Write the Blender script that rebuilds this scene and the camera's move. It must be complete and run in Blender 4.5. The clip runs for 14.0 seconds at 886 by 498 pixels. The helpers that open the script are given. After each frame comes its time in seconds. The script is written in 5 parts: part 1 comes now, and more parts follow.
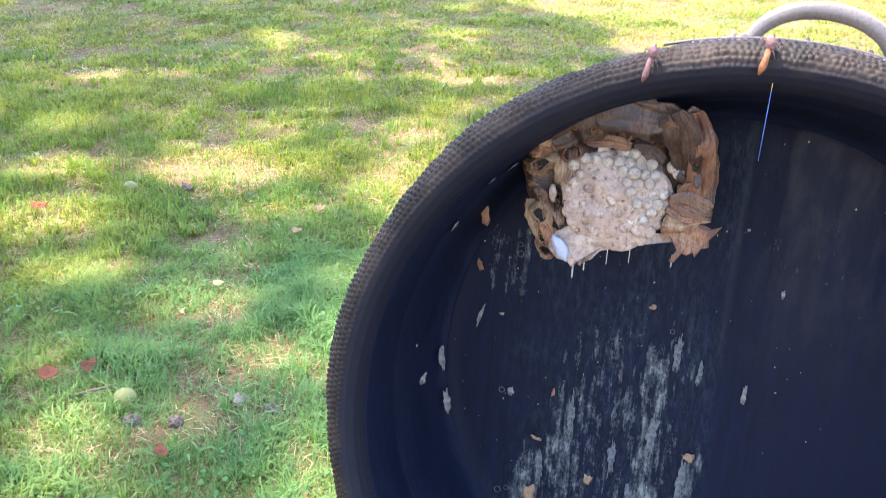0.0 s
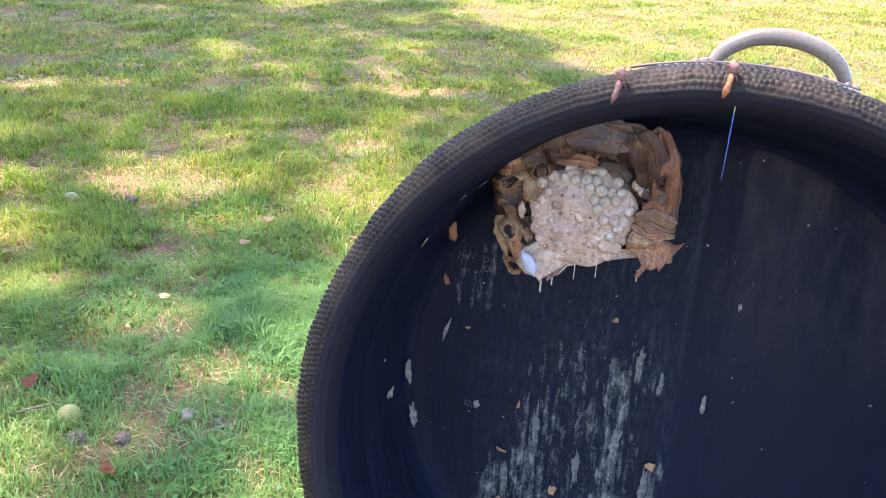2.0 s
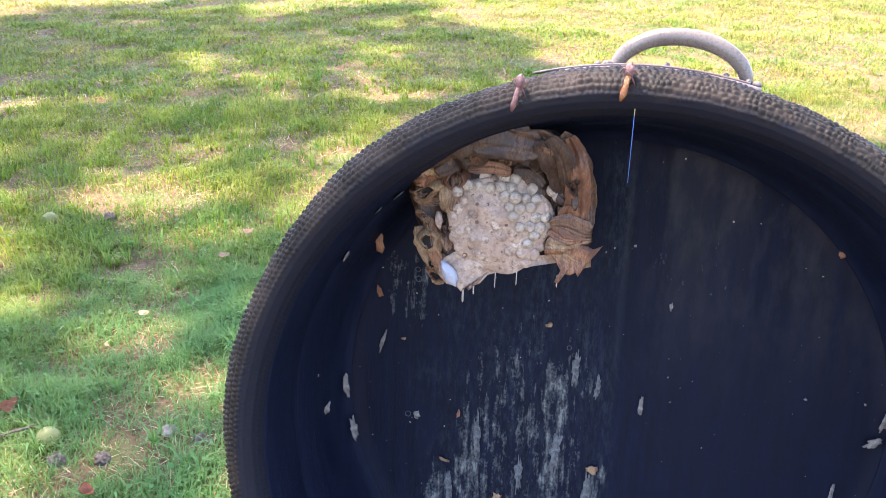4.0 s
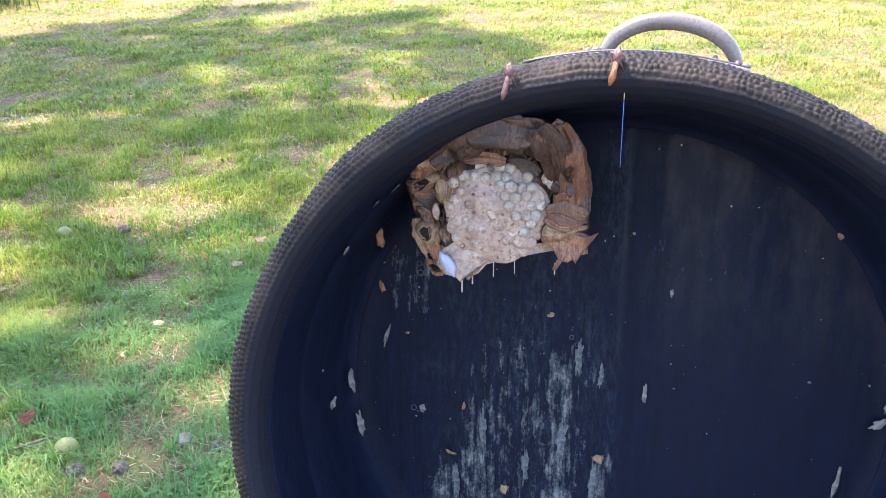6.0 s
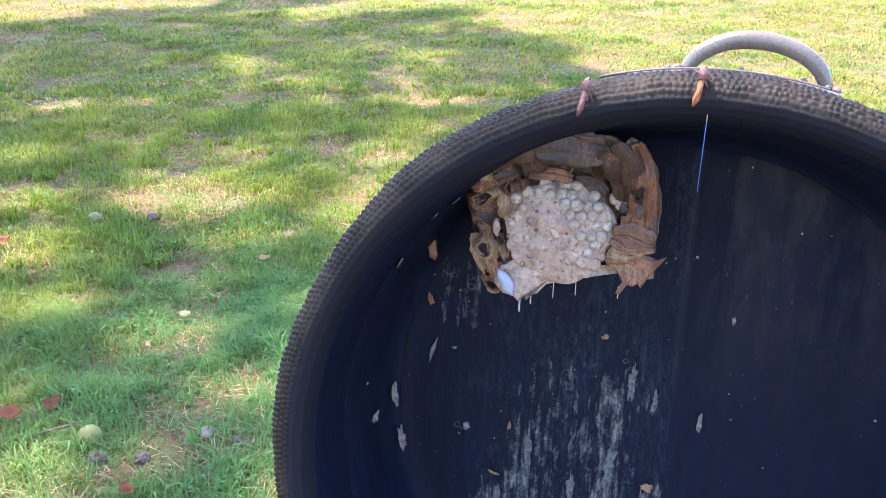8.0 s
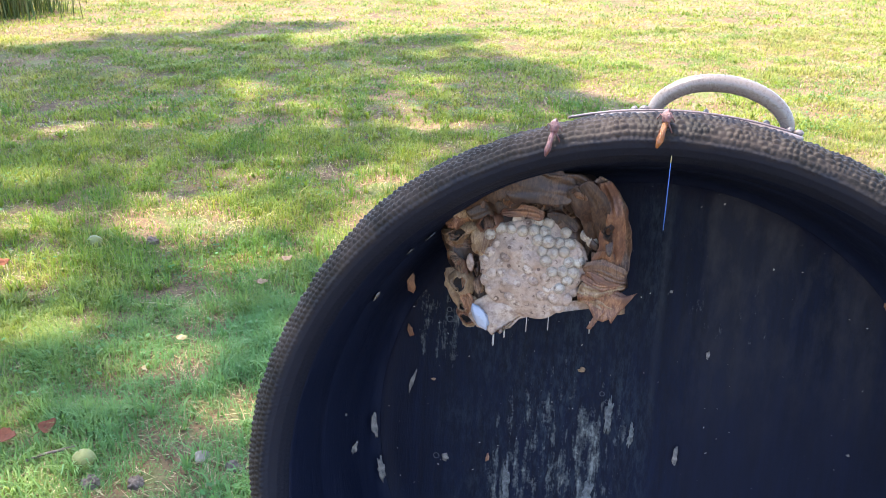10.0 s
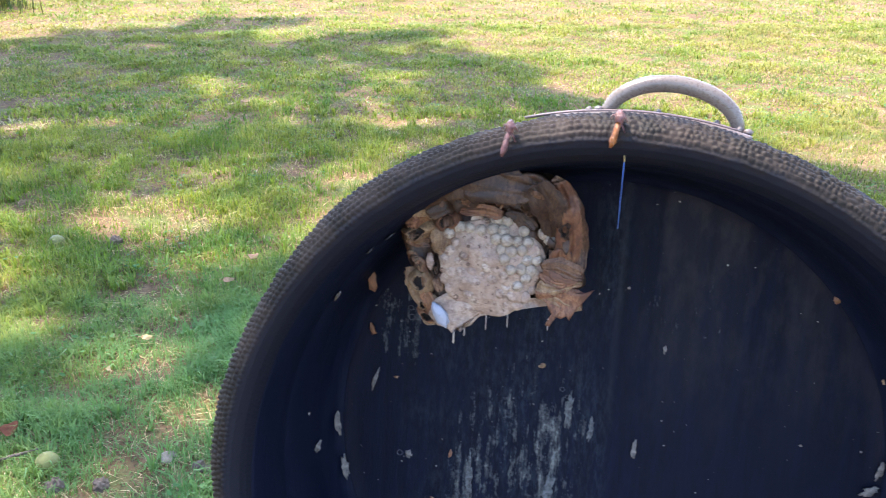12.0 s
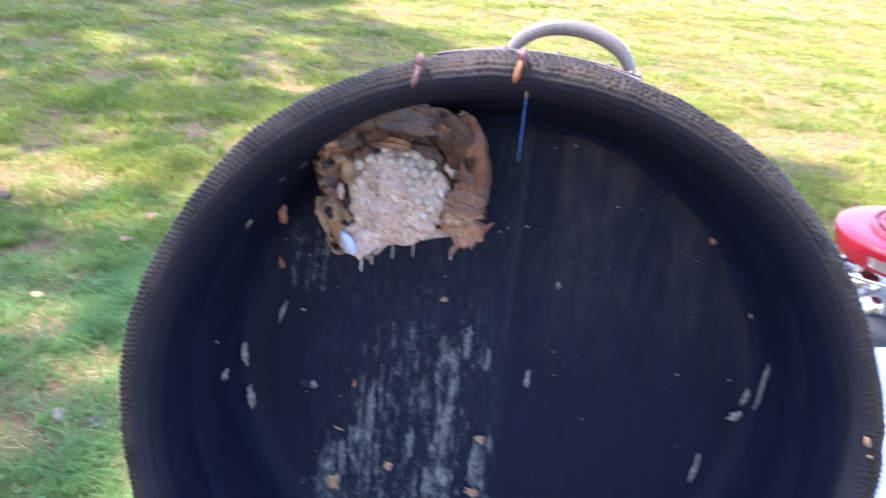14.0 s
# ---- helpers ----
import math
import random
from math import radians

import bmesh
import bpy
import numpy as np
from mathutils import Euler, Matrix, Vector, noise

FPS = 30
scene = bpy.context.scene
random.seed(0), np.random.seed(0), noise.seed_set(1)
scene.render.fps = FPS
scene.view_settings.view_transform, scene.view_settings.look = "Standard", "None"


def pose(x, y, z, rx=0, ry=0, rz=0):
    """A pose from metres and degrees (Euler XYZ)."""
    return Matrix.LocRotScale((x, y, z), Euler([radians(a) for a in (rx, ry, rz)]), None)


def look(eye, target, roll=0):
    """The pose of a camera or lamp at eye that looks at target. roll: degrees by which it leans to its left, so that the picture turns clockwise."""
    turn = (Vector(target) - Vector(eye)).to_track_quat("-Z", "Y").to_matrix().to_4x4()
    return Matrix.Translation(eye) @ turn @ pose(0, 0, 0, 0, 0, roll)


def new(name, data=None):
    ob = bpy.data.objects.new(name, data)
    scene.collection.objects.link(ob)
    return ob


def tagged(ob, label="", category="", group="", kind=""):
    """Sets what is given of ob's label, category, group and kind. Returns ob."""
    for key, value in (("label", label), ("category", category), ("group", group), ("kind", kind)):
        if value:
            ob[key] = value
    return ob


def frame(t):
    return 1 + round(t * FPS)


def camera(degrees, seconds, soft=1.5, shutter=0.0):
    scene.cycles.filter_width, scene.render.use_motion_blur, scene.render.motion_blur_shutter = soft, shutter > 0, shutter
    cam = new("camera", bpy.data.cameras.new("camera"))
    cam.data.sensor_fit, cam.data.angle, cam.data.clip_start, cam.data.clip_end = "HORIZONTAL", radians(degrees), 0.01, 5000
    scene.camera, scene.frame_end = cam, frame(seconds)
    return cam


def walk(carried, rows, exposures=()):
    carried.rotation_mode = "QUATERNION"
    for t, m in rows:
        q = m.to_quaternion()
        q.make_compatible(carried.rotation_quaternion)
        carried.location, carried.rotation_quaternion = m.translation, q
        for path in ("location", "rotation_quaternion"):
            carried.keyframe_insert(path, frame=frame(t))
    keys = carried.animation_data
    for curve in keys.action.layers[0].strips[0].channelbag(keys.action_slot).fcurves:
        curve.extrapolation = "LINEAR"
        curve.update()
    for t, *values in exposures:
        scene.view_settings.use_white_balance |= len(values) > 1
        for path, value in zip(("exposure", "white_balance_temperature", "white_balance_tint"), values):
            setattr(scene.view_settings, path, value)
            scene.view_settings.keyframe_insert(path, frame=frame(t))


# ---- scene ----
cam = camera(54.9, 14.0, 0.8, 0.5)
PATH = [
    (0, (0.01, 0.0, 1.158), (0.007, 1.79, 0.265), 0.8),
    (0.5, (-0.006, 0.006, 1.164), (0.039, 1.811, 0.304), 1.8),
    (1, (-0.018, 0.004, 1.16), (0.061, 1.811, 0.307), 3.0),
    (1.5, (-0.014, -0.001, 1.164), (0.092, 1.801, 0.304), 3.0),
    (2, (-0.008, -0.005, 1.164), (0.12, 1.793, 0.297), 2.5),
    (2.5, (0.004, -0.002, 1.16), (0.136, 1.788, 0.278), 1.5),
    (3, (0.017, -0.004, 1.161), (0.152, 1.786, 0.28), 0.6),
    (3.5, (0.034, -0.002, 1.171), (0.173, 1.792, 0.298), 0.4),
    (6, (0.054, -0.012, 1.163), (0.155, 1.795, 0.313), -2.0),
    (6.5, (0.054, -0.018, 1.169), (0.158, 1.789, 0.319), -1.6),
    (7, (0.045, -0.013, 1.178), (0.132, 1.802, 0.342), -0.8),
    (7.5, (0.023, 0.005, 1.164), (0.088, 1.817, 0.319), -0.1),
    (7.7, (0.027, 0.013, 1.164), (0.086, 1.82, 0.309), -0.1),
    (9.8, (0.039, 0.013, 1.178), (0.077, 1.842, 0.369), -0.0),
    (10, (0.049, 0.007, 1.176), (0.095, 1.837, 0.371), 0.1),
    (10.5, (0.027, 0.005, 1.184), (0.083, 1.837, 0.384), 0.4),
    (11, (0.038, 0.003, 1.179), (0.112, 1.835, 0.38), 0.6),
    (11.5, (0.039, 0.002, 1.184), (0.134, 1.831, 0.381), 0.6),
    (12, (0.055, 0.003, 1.18), (0.173, 1.827, 0.366), 0.5),
    (12.5, (0.072, 0.005, 1.177), (0.228, 1.817, 0.345), 0.2),
    (13, (0.051, -0.008, 1.148), (0.202, 1.786, 0.277), 1.6),
    (13.5, (0.063, -0.014, 1.165), (0.185, 1.805, 0.344), 1.1),
    (14, (0.048, -0.035, 1.165), (0.393, 1.739, 0.308), 5.0),
]
EXPOSURE = [(0, 3.30, 6600, 18), (0.5, 3.04, 6600, 18), (1.0, 3.00, 6600, 18), (3.0, 3.08, 6650, 20), (3.7, 3.10, 6650, 20), (6.5, 3.06, 6150, 18), (7.5, 3.00, 6100, 18),
            (10.5, 2.83, 6350, 15), (12.5, 2.76, 6300, 18), (13.0, 3.04, 6200, 21), (13.5, 3.08, 6200, 22), (14.0, 3.12, 6100, 25)]
walk(cam, [(t, look(eye, target, roll)) for t, eye, target, roll in PATH], EXPOSURE)


# ---- world, sun ----
SUN = Vector((-0.32, 0.24, 0.91)).normalized()
world = bpy.data.worlds.new("world")
scene.world = world
world.use_nodes = True
wt = world.node_tree
sky = wt.nodes.new("ShaderNodeTexSky")
sky.sky_type, sky.sun_disc = "NISHITA", False
sky.sun_elevation = math.asin(SUN.z)
sky.sun_rotation = math.atan2(SUN.x, SUN.y)
wt.nodes["Background"].inputs["Strength"].default_value = 0.15
wt.links.new(sky.outputs[0], wt.nodes["Background"].inputs["Color"])
sun = new("sun", bpy.data.lights.new("sun", "SUN"))
sun.data.energy, sun.data.angle, sun.data.color = 2.7, radians(0.9), (1.0, 0.91, 0.77)
sun.matrix_world = look(SUN * 30, (0, 0, 0))

# ---- materials ----


class Nodes:
    """A small hand for wiring a node material."""

    def __init__(self, name, rough=0.6, metal=0.0, spec=0.5):
        self.mat = bpy.data.materials.new(name)
        self.mat.use_nodes = True
        self.t = self.mat.node_tree
        self.bsdf = self.t.nodes["Principled BSDF"]
        self.out = self.t.nodes["Material Output"]
        self.bsdf.inputs["Roughness"].default_value = rough
        self.bsdf.inputs["Metallic"].default_value = metal
        self.bsdf.inputs["Specular IOR Level"].default_value = spec

    def node(self, kind, **values):
        n = self.t.nodes.new(kind)
        for k, v in values.items():
            n.inputs[k.replace("_", " ")].default_value = v
        return n

    def link(self, a, b):
        self.t.links.new(a, b)
        return self

    def coords(self, world=False, scale=(1, 1, 1), shift=(0, 0, 0)):
        src = self.node("ShaderNodeNewGeometry").outputs["Position"] if world else self.node("ShaderNodeTexCoord").outputs["Object"]
        m = self.t.nodes.new("ShaderNodeMapping")
        m.inputs["Scale"].default_value, m.inputs["Location"].default_value = scale, shift
        self.link(src, m.inputs["Vector"])
        return m.outputs[0]

    def noise(self, vec, scale, detail=4.0, rough=0.55, distort=0.0):
        n = self.node("ShaderNodeTexNoise", Scale=scale, Detail=detail, Roughness=rough, Distortion=distort)
        self.link(vec, n.inputs["Vector"])
        return n.outputs["Fac"]

    def ramp(self, fac, stops, smooth=False):
        r = self.t.nodes.new("ShaderNodeValToRGB")
        r.color_ramp.interpolation = "EASE" if smooth else "LINEAR"
        el = r.color_ramp.elements
        while len(el) < len(stops):
            el.new(0.5)
        for e, (p, c) in zip(el, stops):
            e.position = p
            e.color = (c, c, c, 1) if isinstance(c, (int, float)) else (*c, 1)
        self.link(fac, r.inputs[0])
        return r.outputs[0]

    def mix(self, fac, a, b, mode="MIX"):
        m = self.t.nodes.new("ShaderNodeMix")
        m.data_type, m.blend_type = "RGBA", mode
        for sock, v in ((m.inputs[0], fac), (m.inputs[6], a), (m.inputs[7], b)):
            if isinstance(v, tuple):
                sock.default_value = (*v, 1)
            elif isinstance(v, (int, float)):
                sock.default_value = v
            else:
                self.link(v, sock)
        return m.outputs[2]

    def math(self, op, a, b=0.0, c=0.0):
        m = self.t.nodes.new("ShaderNodeMath")
        m.operation = op
        for sock, v in zip(m.inputs, (a, b, c)):
            if isinstance(v, (int, float)):
                sock.default_value = v
            else:
                self.link(v, sock)
        return m.outputs[0]

    def bump(self, height, strength=0.4, distance=0.002):
        b = self.node("ShaderNodeBump", Strength=strength, Distance=distance)
        self.link(height, b.inputs["Height"])
        self.link(b.outputs[0], self.bsdf.inputs["Normal"])
        return self

    def colour(self, c):
        if isinstance(c, tuple):
            self.bsdf.inputs["Base Color"].default_value = (*c, 1)
        else:
            self.link(c, self.bsdf.inputs["Base Color"])
        return self

    def rough(self, r):
        self.link(r, self.bsdf.inputs["Roughness"])
        return self

    def see_through(self, amount, tint):
        """Lets part of the light pass through a thin leaf or sheet."""
        tr = self.t.nodes.new("ShaderNodeBsdfTranslucent")
        if isinstance(tint, tuple):
            tr.inputs[0].default_value = (*tint, 1)
        else:
            self.link(tint, tr.inputs[0])
        m = self.t.nodes.new("ShaderNodeMixShader")
        m.inputs[0].default_value = amount
        self.link(self.bsdf.outputs[0], m.inputs[1]).link(tr.outputs[0], m.inputs[2])
        self.link(m.outputs[0], self.out.inputs[0])
        return self


def plain(name, a, b, scale=40.0, rough=0.6, metal=0.0, bump=0.2, dist=0.001, spec=0.5):
    """Two close tones in a two-scale noise, with fine relief."""
    n = Nodes(name, rough, metal, spec)
    v = n.coords()
    big, small = n.noise(v, scale, 3), n.noise(v, scale * 9, 4)
    n.colour(n.mix(n.ramp(n.math("ADD", n.math("MULTIPLY", big, 0.65), n.math("MULTIPLY", small, 0.35)), [(0.35, 0.0), (0.65, 1.0)]), a, b))
    n.rough(n.ramp(small, [(0.3, max(rough - 0.1, 0.02)), (0.7, min(rough + 0.1, 1.0))]))
    return n.bump(small, bump, dist).mat


def grass_material(name, lush, pale, dry, through_amount):
    n = Nodes(name, 0.55, 0.0, 0.22)
    w = n.coords(world=True)
    isl = n.node("ShaderNodeNewGeometry").outputs["Random Per Island"]
    patch = n.noise(w, 1.7, 4, 0.6)
    patch2 = n.noise(n.coords(world=True, shift=(7, 3, 0)), 6.0, 3)
    c = n.mix(n.ramp(patch, [(0.38, 0.0), (0.62, 1.0)]), lush, pale)
    c = n.mix(n.ramp(n.noise(n.coords(world=True, shift=(2, 9, 4)), 0.9, 5, 0.65), [(0.51, 0.0), (0.70, 0.50)]), c, dry)
    c = n.mix(n.ramp(n.noise(n.coords(world=True, shift=(5, 1, 2)), 9.0, 4, 0.6), [(0.48, 0.0), (0.66, 0.6)]), c, pale)
    tone = n.math("ADD", n.math("MULTIPLY", isl, 0.55), n.math("MULTIPLY", patch2, 0.5))
    c = n.mix(n.ramp(tone, [(0.68, 0.0), (0.96, 1.0)]), c, dry)
    c = n.mix(n.ramp(isl, [(0.0, 0.72), (0.45, 0.0)]), c, (0.02, 0.05, 0.012))
    # blue-green tint by distance paints in the sky-lit shade near the tub
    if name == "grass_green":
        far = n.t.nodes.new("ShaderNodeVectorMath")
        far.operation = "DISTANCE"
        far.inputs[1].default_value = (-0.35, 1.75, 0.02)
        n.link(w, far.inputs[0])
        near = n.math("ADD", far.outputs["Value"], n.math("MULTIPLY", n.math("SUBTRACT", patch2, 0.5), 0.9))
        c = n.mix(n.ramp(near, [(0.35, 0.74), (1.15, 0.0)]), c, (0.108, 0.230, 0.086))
    n.colour(c)
    bright = n.mix(0.5, c, (1, 0.95, 0.3), "SOFT_LIGHT")
    return n.see_through(through_amount, bright).mat


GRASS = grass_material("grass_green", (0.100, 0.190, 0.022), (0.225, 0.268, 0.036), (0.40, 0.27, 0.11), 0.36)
STRAW = grass_material("grass_dry", (0.38, 0.265, 0.125), (0.54, 0.42, 0.24), (0.27, 0.145, 0.066), 0.2)
CLOVER = grass_material("clover_leaf", (0.045, 0.13, 0.03), (0.08, 0.19, 0.05), (0.12, 0.2, 0.05), 0.3)
LEAF = grass_material("tree_leaf", (0.04, 0.10, 0.02), (0.06, 0.13, 0.03), (0.08, 0.14, 0.03), 0.3)


def soil_material():
    n = Nodes("lawn_soil", 0.9, 0, 0.2)
    w = n.coords(world=True)
    c = n.mix(n.ramp(n.noise(w, 2.2, 5, 0.6), [(0.4, 0.0), (0.6, 1.0)]), (0.110, 0.066, 0.032), (0.20, 0.120, 0.058))
    c = n.mix(n.ramp(n.noise(w, 26, 5, 0.65), [(0.42, 0.0), (0.66, 1.0)]), c, (0.23, 0.145, 0.075))
    c = n.mix(n.ramp(n.noise(w, 90, 3, 0.6), [(0.5, 0.0), (0.7, 0.8)]), c, (0.045, 0.035, 0.02))
    c = n.mix(n.ramp(n.noise(n.coords(world=True, shift=(3, 8, 1)), 5, 4), [(0.50, 0.0), (0.64, 0.6)]), c, (0.085, 0.145, 0.03))
    n.colour(c)
    return n.bump(n.noise(w, 60, 6, 0.7), 0.9, 0.02).mat


SOIL = soil_material()


def tub_material(name, streaks):
    """Black moulded plastic with a vertical grain, dusty, and chalky run marks down the base under the nest."""
    n = Nodes(name, 0.55, 0.0, 0.09 if streaks else 0.07)
    v = n.coords()
    fine = n.noise(v, 420, 3, 0.7)
    grain = n.noise(n.coords(scale=(1, 0.10, 1)), 130, 6, 0.7)
    # wall tone lifted above the base's, imitating lens haze; the plastic is the same
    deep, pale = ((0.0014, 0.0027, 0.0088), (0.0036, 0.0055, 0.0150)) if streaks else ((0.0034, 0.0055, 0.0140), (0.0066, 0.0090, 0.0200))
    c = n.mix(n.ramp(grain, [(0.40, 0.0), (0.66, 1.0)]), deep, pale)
    r = n.ramp(grain, [(0.3, 0.48), (0.7, 0.70)])
    height = n.math("ADD", n.math("MULTIPLY", grain, 0.8), n.math("MULTIPLY", fine, 0.2))
    if streaks:
        sep = n.t.nodes.new("ShaderNodeSeparateXYZ")
        n.link(v, sep.inputs[0])
        x, y = sep.outputs[0], sep.outputs[1]
        warp = n.math("MULTIPLY", n.math("SUBTRACT", n.noise(v, 22, 3), 0.5), 0.022)
        xw = n.math("ADD", x, warp)

        def band(centre, half, top, soft=0.03, low=-0.4):
            across = n.ramp(n.math("DIVIDE", n.math("ABSOLUTE", n.math("SUBTRACT", xw, centre)), half), [(0.0, 1.0), (0.4, 0.9), (1.0, 0.0)], True)
            down = n.ramp(n.math("DIVIDE", n.math("SUBTRACT", top, y), soft), [(0.0, 0.0), (1.0, 1.0)], True)
            end = n.ramp(n.math("DIVIDE", n.math("SUBTRACT", y, low), 0.03), [(0.0, 0.0), (1.0, 1.0)], True)
            return n.math("MULTIPLY", across, n.math("MULTIPLY", down, end))

        runs = n.noise(n.coords(scale=(1, 0.10, 1)), 210, 5, 0.65)
        blots = n.noise(n.coords(scale=(1, 0.45, 1)), 150, 6, 0.70)
        crumb = n.noise(n.coords(scale=(1, 0.8, 1), shift=(0.3, 0.1, 0)), 430, 4, 0.7)
        main = n.math("MULTIPLY", band(-0.058, 0.078, 0.112, 0.10), 0.60)
        for centre, half, top, soft, low, k in ((-0.036, 0.016, 0.055, 0.05, -0.4, 0.95), (-0.100, 0.024, 0.015, 0.05, -0.4, 0.85), (-0.079, 0.014, 0.050, 0.06, -0.4, 0.70), (-0.004, 0.013, -0.035, 0.03, -0.4, 0.95), (-0.125, 0.022, -0.055, 0.03, -0.4, 0.90),
                                                (-0.147, 0.013, 0.125, 0.03, 0.030, 0.74), (-0.168, 0.016, 0.120, 0.03, 0.035, 0.70), (0.027, 0.007, 0.010, 0.01, -0.020, 0.75), (-0.016, 0.012, 0.060, 0.05, -0.020, 0.62), (-0.110, 0.018, 0.060, 0.02, 0.030, 0.50),
                                                (0.050, 0.050, 0.170, 0.04, 0.070, 0.42)):
            main = n.math("MAXIMUM", main, n.math("MULTIPLY", band(centre, half, top, soft, low), k))
        thr = n.math("SUBTRACT", 0.645, n.math("MULTIPLY", main, 0.225))
        field = n.math("ADD", n.math("MULTIPLY", runs, 0.46), n.math("ADD", n.math("MULTIPLY", blots, 0.34), n.math("MULTIPLY", crumb, 0.20)))
        chalk = n.ramp(n.math("SUBTRACT", field, thr), [(0.0, 0.0), (0.05, 0.35), (0.13, 1.0)], True)
        # the washed half, a little paler, ends in an upright tide mark right of the nest
        patchy = n.ramp(n.noise(n.coords(scale=(1, 0.5, 1), shift=(0.4, 0.4, 0)), 28, 4, 0.6), [(0.36, 0.15), (0.62, 1.0)])
        wash = n.ramp(n.math("ADD", x, 0.17), [(0.0, 0.0), (0.04, 0.75), (0.10, 1.0), (0.174, 1.0), (0.181, 0.10), (0.30, 0.0)])
        mottle = n.ramp(n.noise(n.coords(scale=(1, 0.30, 1)), 250, 6, 0.75), [(0.44, 0.0), (0.64, 1.0)])
        c = n.mix(n.math("MULTIPLY", n.math("MULTIPLY", mottle, patchy), n.math("MULTIPLY", wash, 0.75)), c, (0.018, 0.025, 0.034))
        # dry dust on the unwashed half: upright smears and faint bands, plus lens haze
        dry = n.ramp(x, [(0.012, 0.0), (0.03, 1.0)])
        smear = n.ramp(n.noise(n.coords(scale=(1, 0.35, 1), shift=(0.7, 0.2, 0)), 60, 5, 0.65), [(0.45, 0.0), (0.66, 1.0)])
        planks = n.ramp(n.noise(n.coords(scale=(1, 0.012, 1), shift=(0.2, 0, 0)), 34, 2, 0.5), [(0.44, 0.0), (0.56, 1.0)])
        # the pale tone grows upward to imitate the haze
        upper = n.ramp(y, [(-0.06, 0.03), (0.17, 1.0)])
        dust_haze = n.math("MULTIPLY", n.math("MULTIPLY", dry, upper), n.math("ADD", n.math("MULTIPLY", smear, 0.55), n.math("MULTIPLY", planks, 0.30)))
        c = n.mix(dust_haze, c, (0.026, 0.0245, 0.027))
        tide = n.math("MULTIPLY", n.ramp(n.math("ABSOLUTE", n.math("SUBTRACT", n.math("ADD", x, n.math("MULTIPLY", warp, 0.12)), 0.0055)), [(0.0, 1.0), (0.0016, 0.0)]), n.ramp(y, [(-0.02, 0.0), (0.05, 0.28), (0.16, 0.45)]))
        c = n.mix(n.math("MULTIPLY", tide, runs), c, (0.040, 0.043, 0.048))
        c = n.mix(n.math("MULTIPLY", chalk, n.ramp(blots, [(0.38, 0.25), (0.62, 0.95)])), c, (0.140, 0.148, 0.138))
        r = n.mix(chalk, r, (0.8, 0.8, 0.8))
        specks = n.ramp(n.noise(v, 260, 2, 0.5), [(0.745, 0.0), (0.765, 1.0)])
        c = n.mix(n.math("MULTIPLY", specks, 0.6), c, (0.42, 0.40, 0.33))
        height = n.math("ADD", height, n.math("MULTIPLY", chalk, 0.5))
    n.colour(c).rough(r)
    return n.bump(height, 0.55, 0.0016).mat


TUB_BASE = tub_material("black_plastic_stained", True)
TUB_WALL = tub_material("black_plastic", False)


def rim_material():
    """Dark plastic weave, dusty brown on the crown of the lip, blackened towards its two edges."""
    n = Nodes("woven_rim_plastic", 0.6, 0, 0.16)
    v = n.coords()
    c = n.mix(n.ramp(n.noise(v, 30, 4, 0.6), [(0.35, 0.0), (0.65, 1.0)]), (0.0040, 0.0034, 0.0028), (0.0135, 0.0100, 0.0072))
    c = n.mix(n.ramp(n.noise(v, 500, 3), [(0.5, 0.0), (0.8, 0.35)]), c, (0.075, 0.056, 0.042))
    c = n.mix(n.ramp(n.noise(v, 11, 5, 0.65), [(0.46, 0.0), (0.64, 0.75)]), c, (0.042, 0.029, 0.022))
    flat = n.t.nodes.new("ShaderNodeVectorMath")
    flat.operation = "MULTIPLY"
    flat.inputs[1].default_value = (1, 1, 0)
    n.link(v, flat.inputs[0])
    size = n.t.nodes.new("ShaderNodeVectorMath")
    size.operation = "LENGTH"
    n.link(flat.outputs[0], size.inputs[0])
    out = n.math("ADD", size.outputs["Value"], n.math("MULTIPLY", n.math("SUBTRACT", n.noise(v, 60, 3), 0.5), 0.008))
    edge_black = n.ramp(n.math("MULTIPLY", n.math("SUBTRACT", out, 0.222), 1 / 0.032), [(0.40, 1.0), (0.62, 0.0), (0.88, 0.0), (0.97, 0.8)], True)
    # edge tone raised like the wall's to stand in for lens haze
    c = n.mix(edge_black, c, (0.0060, 0.0070, 0.0120))
    return n.colour(c).bump(n.noise(v, 900, 3), 0.3, 0.0006).mat


RIM = rim_material()


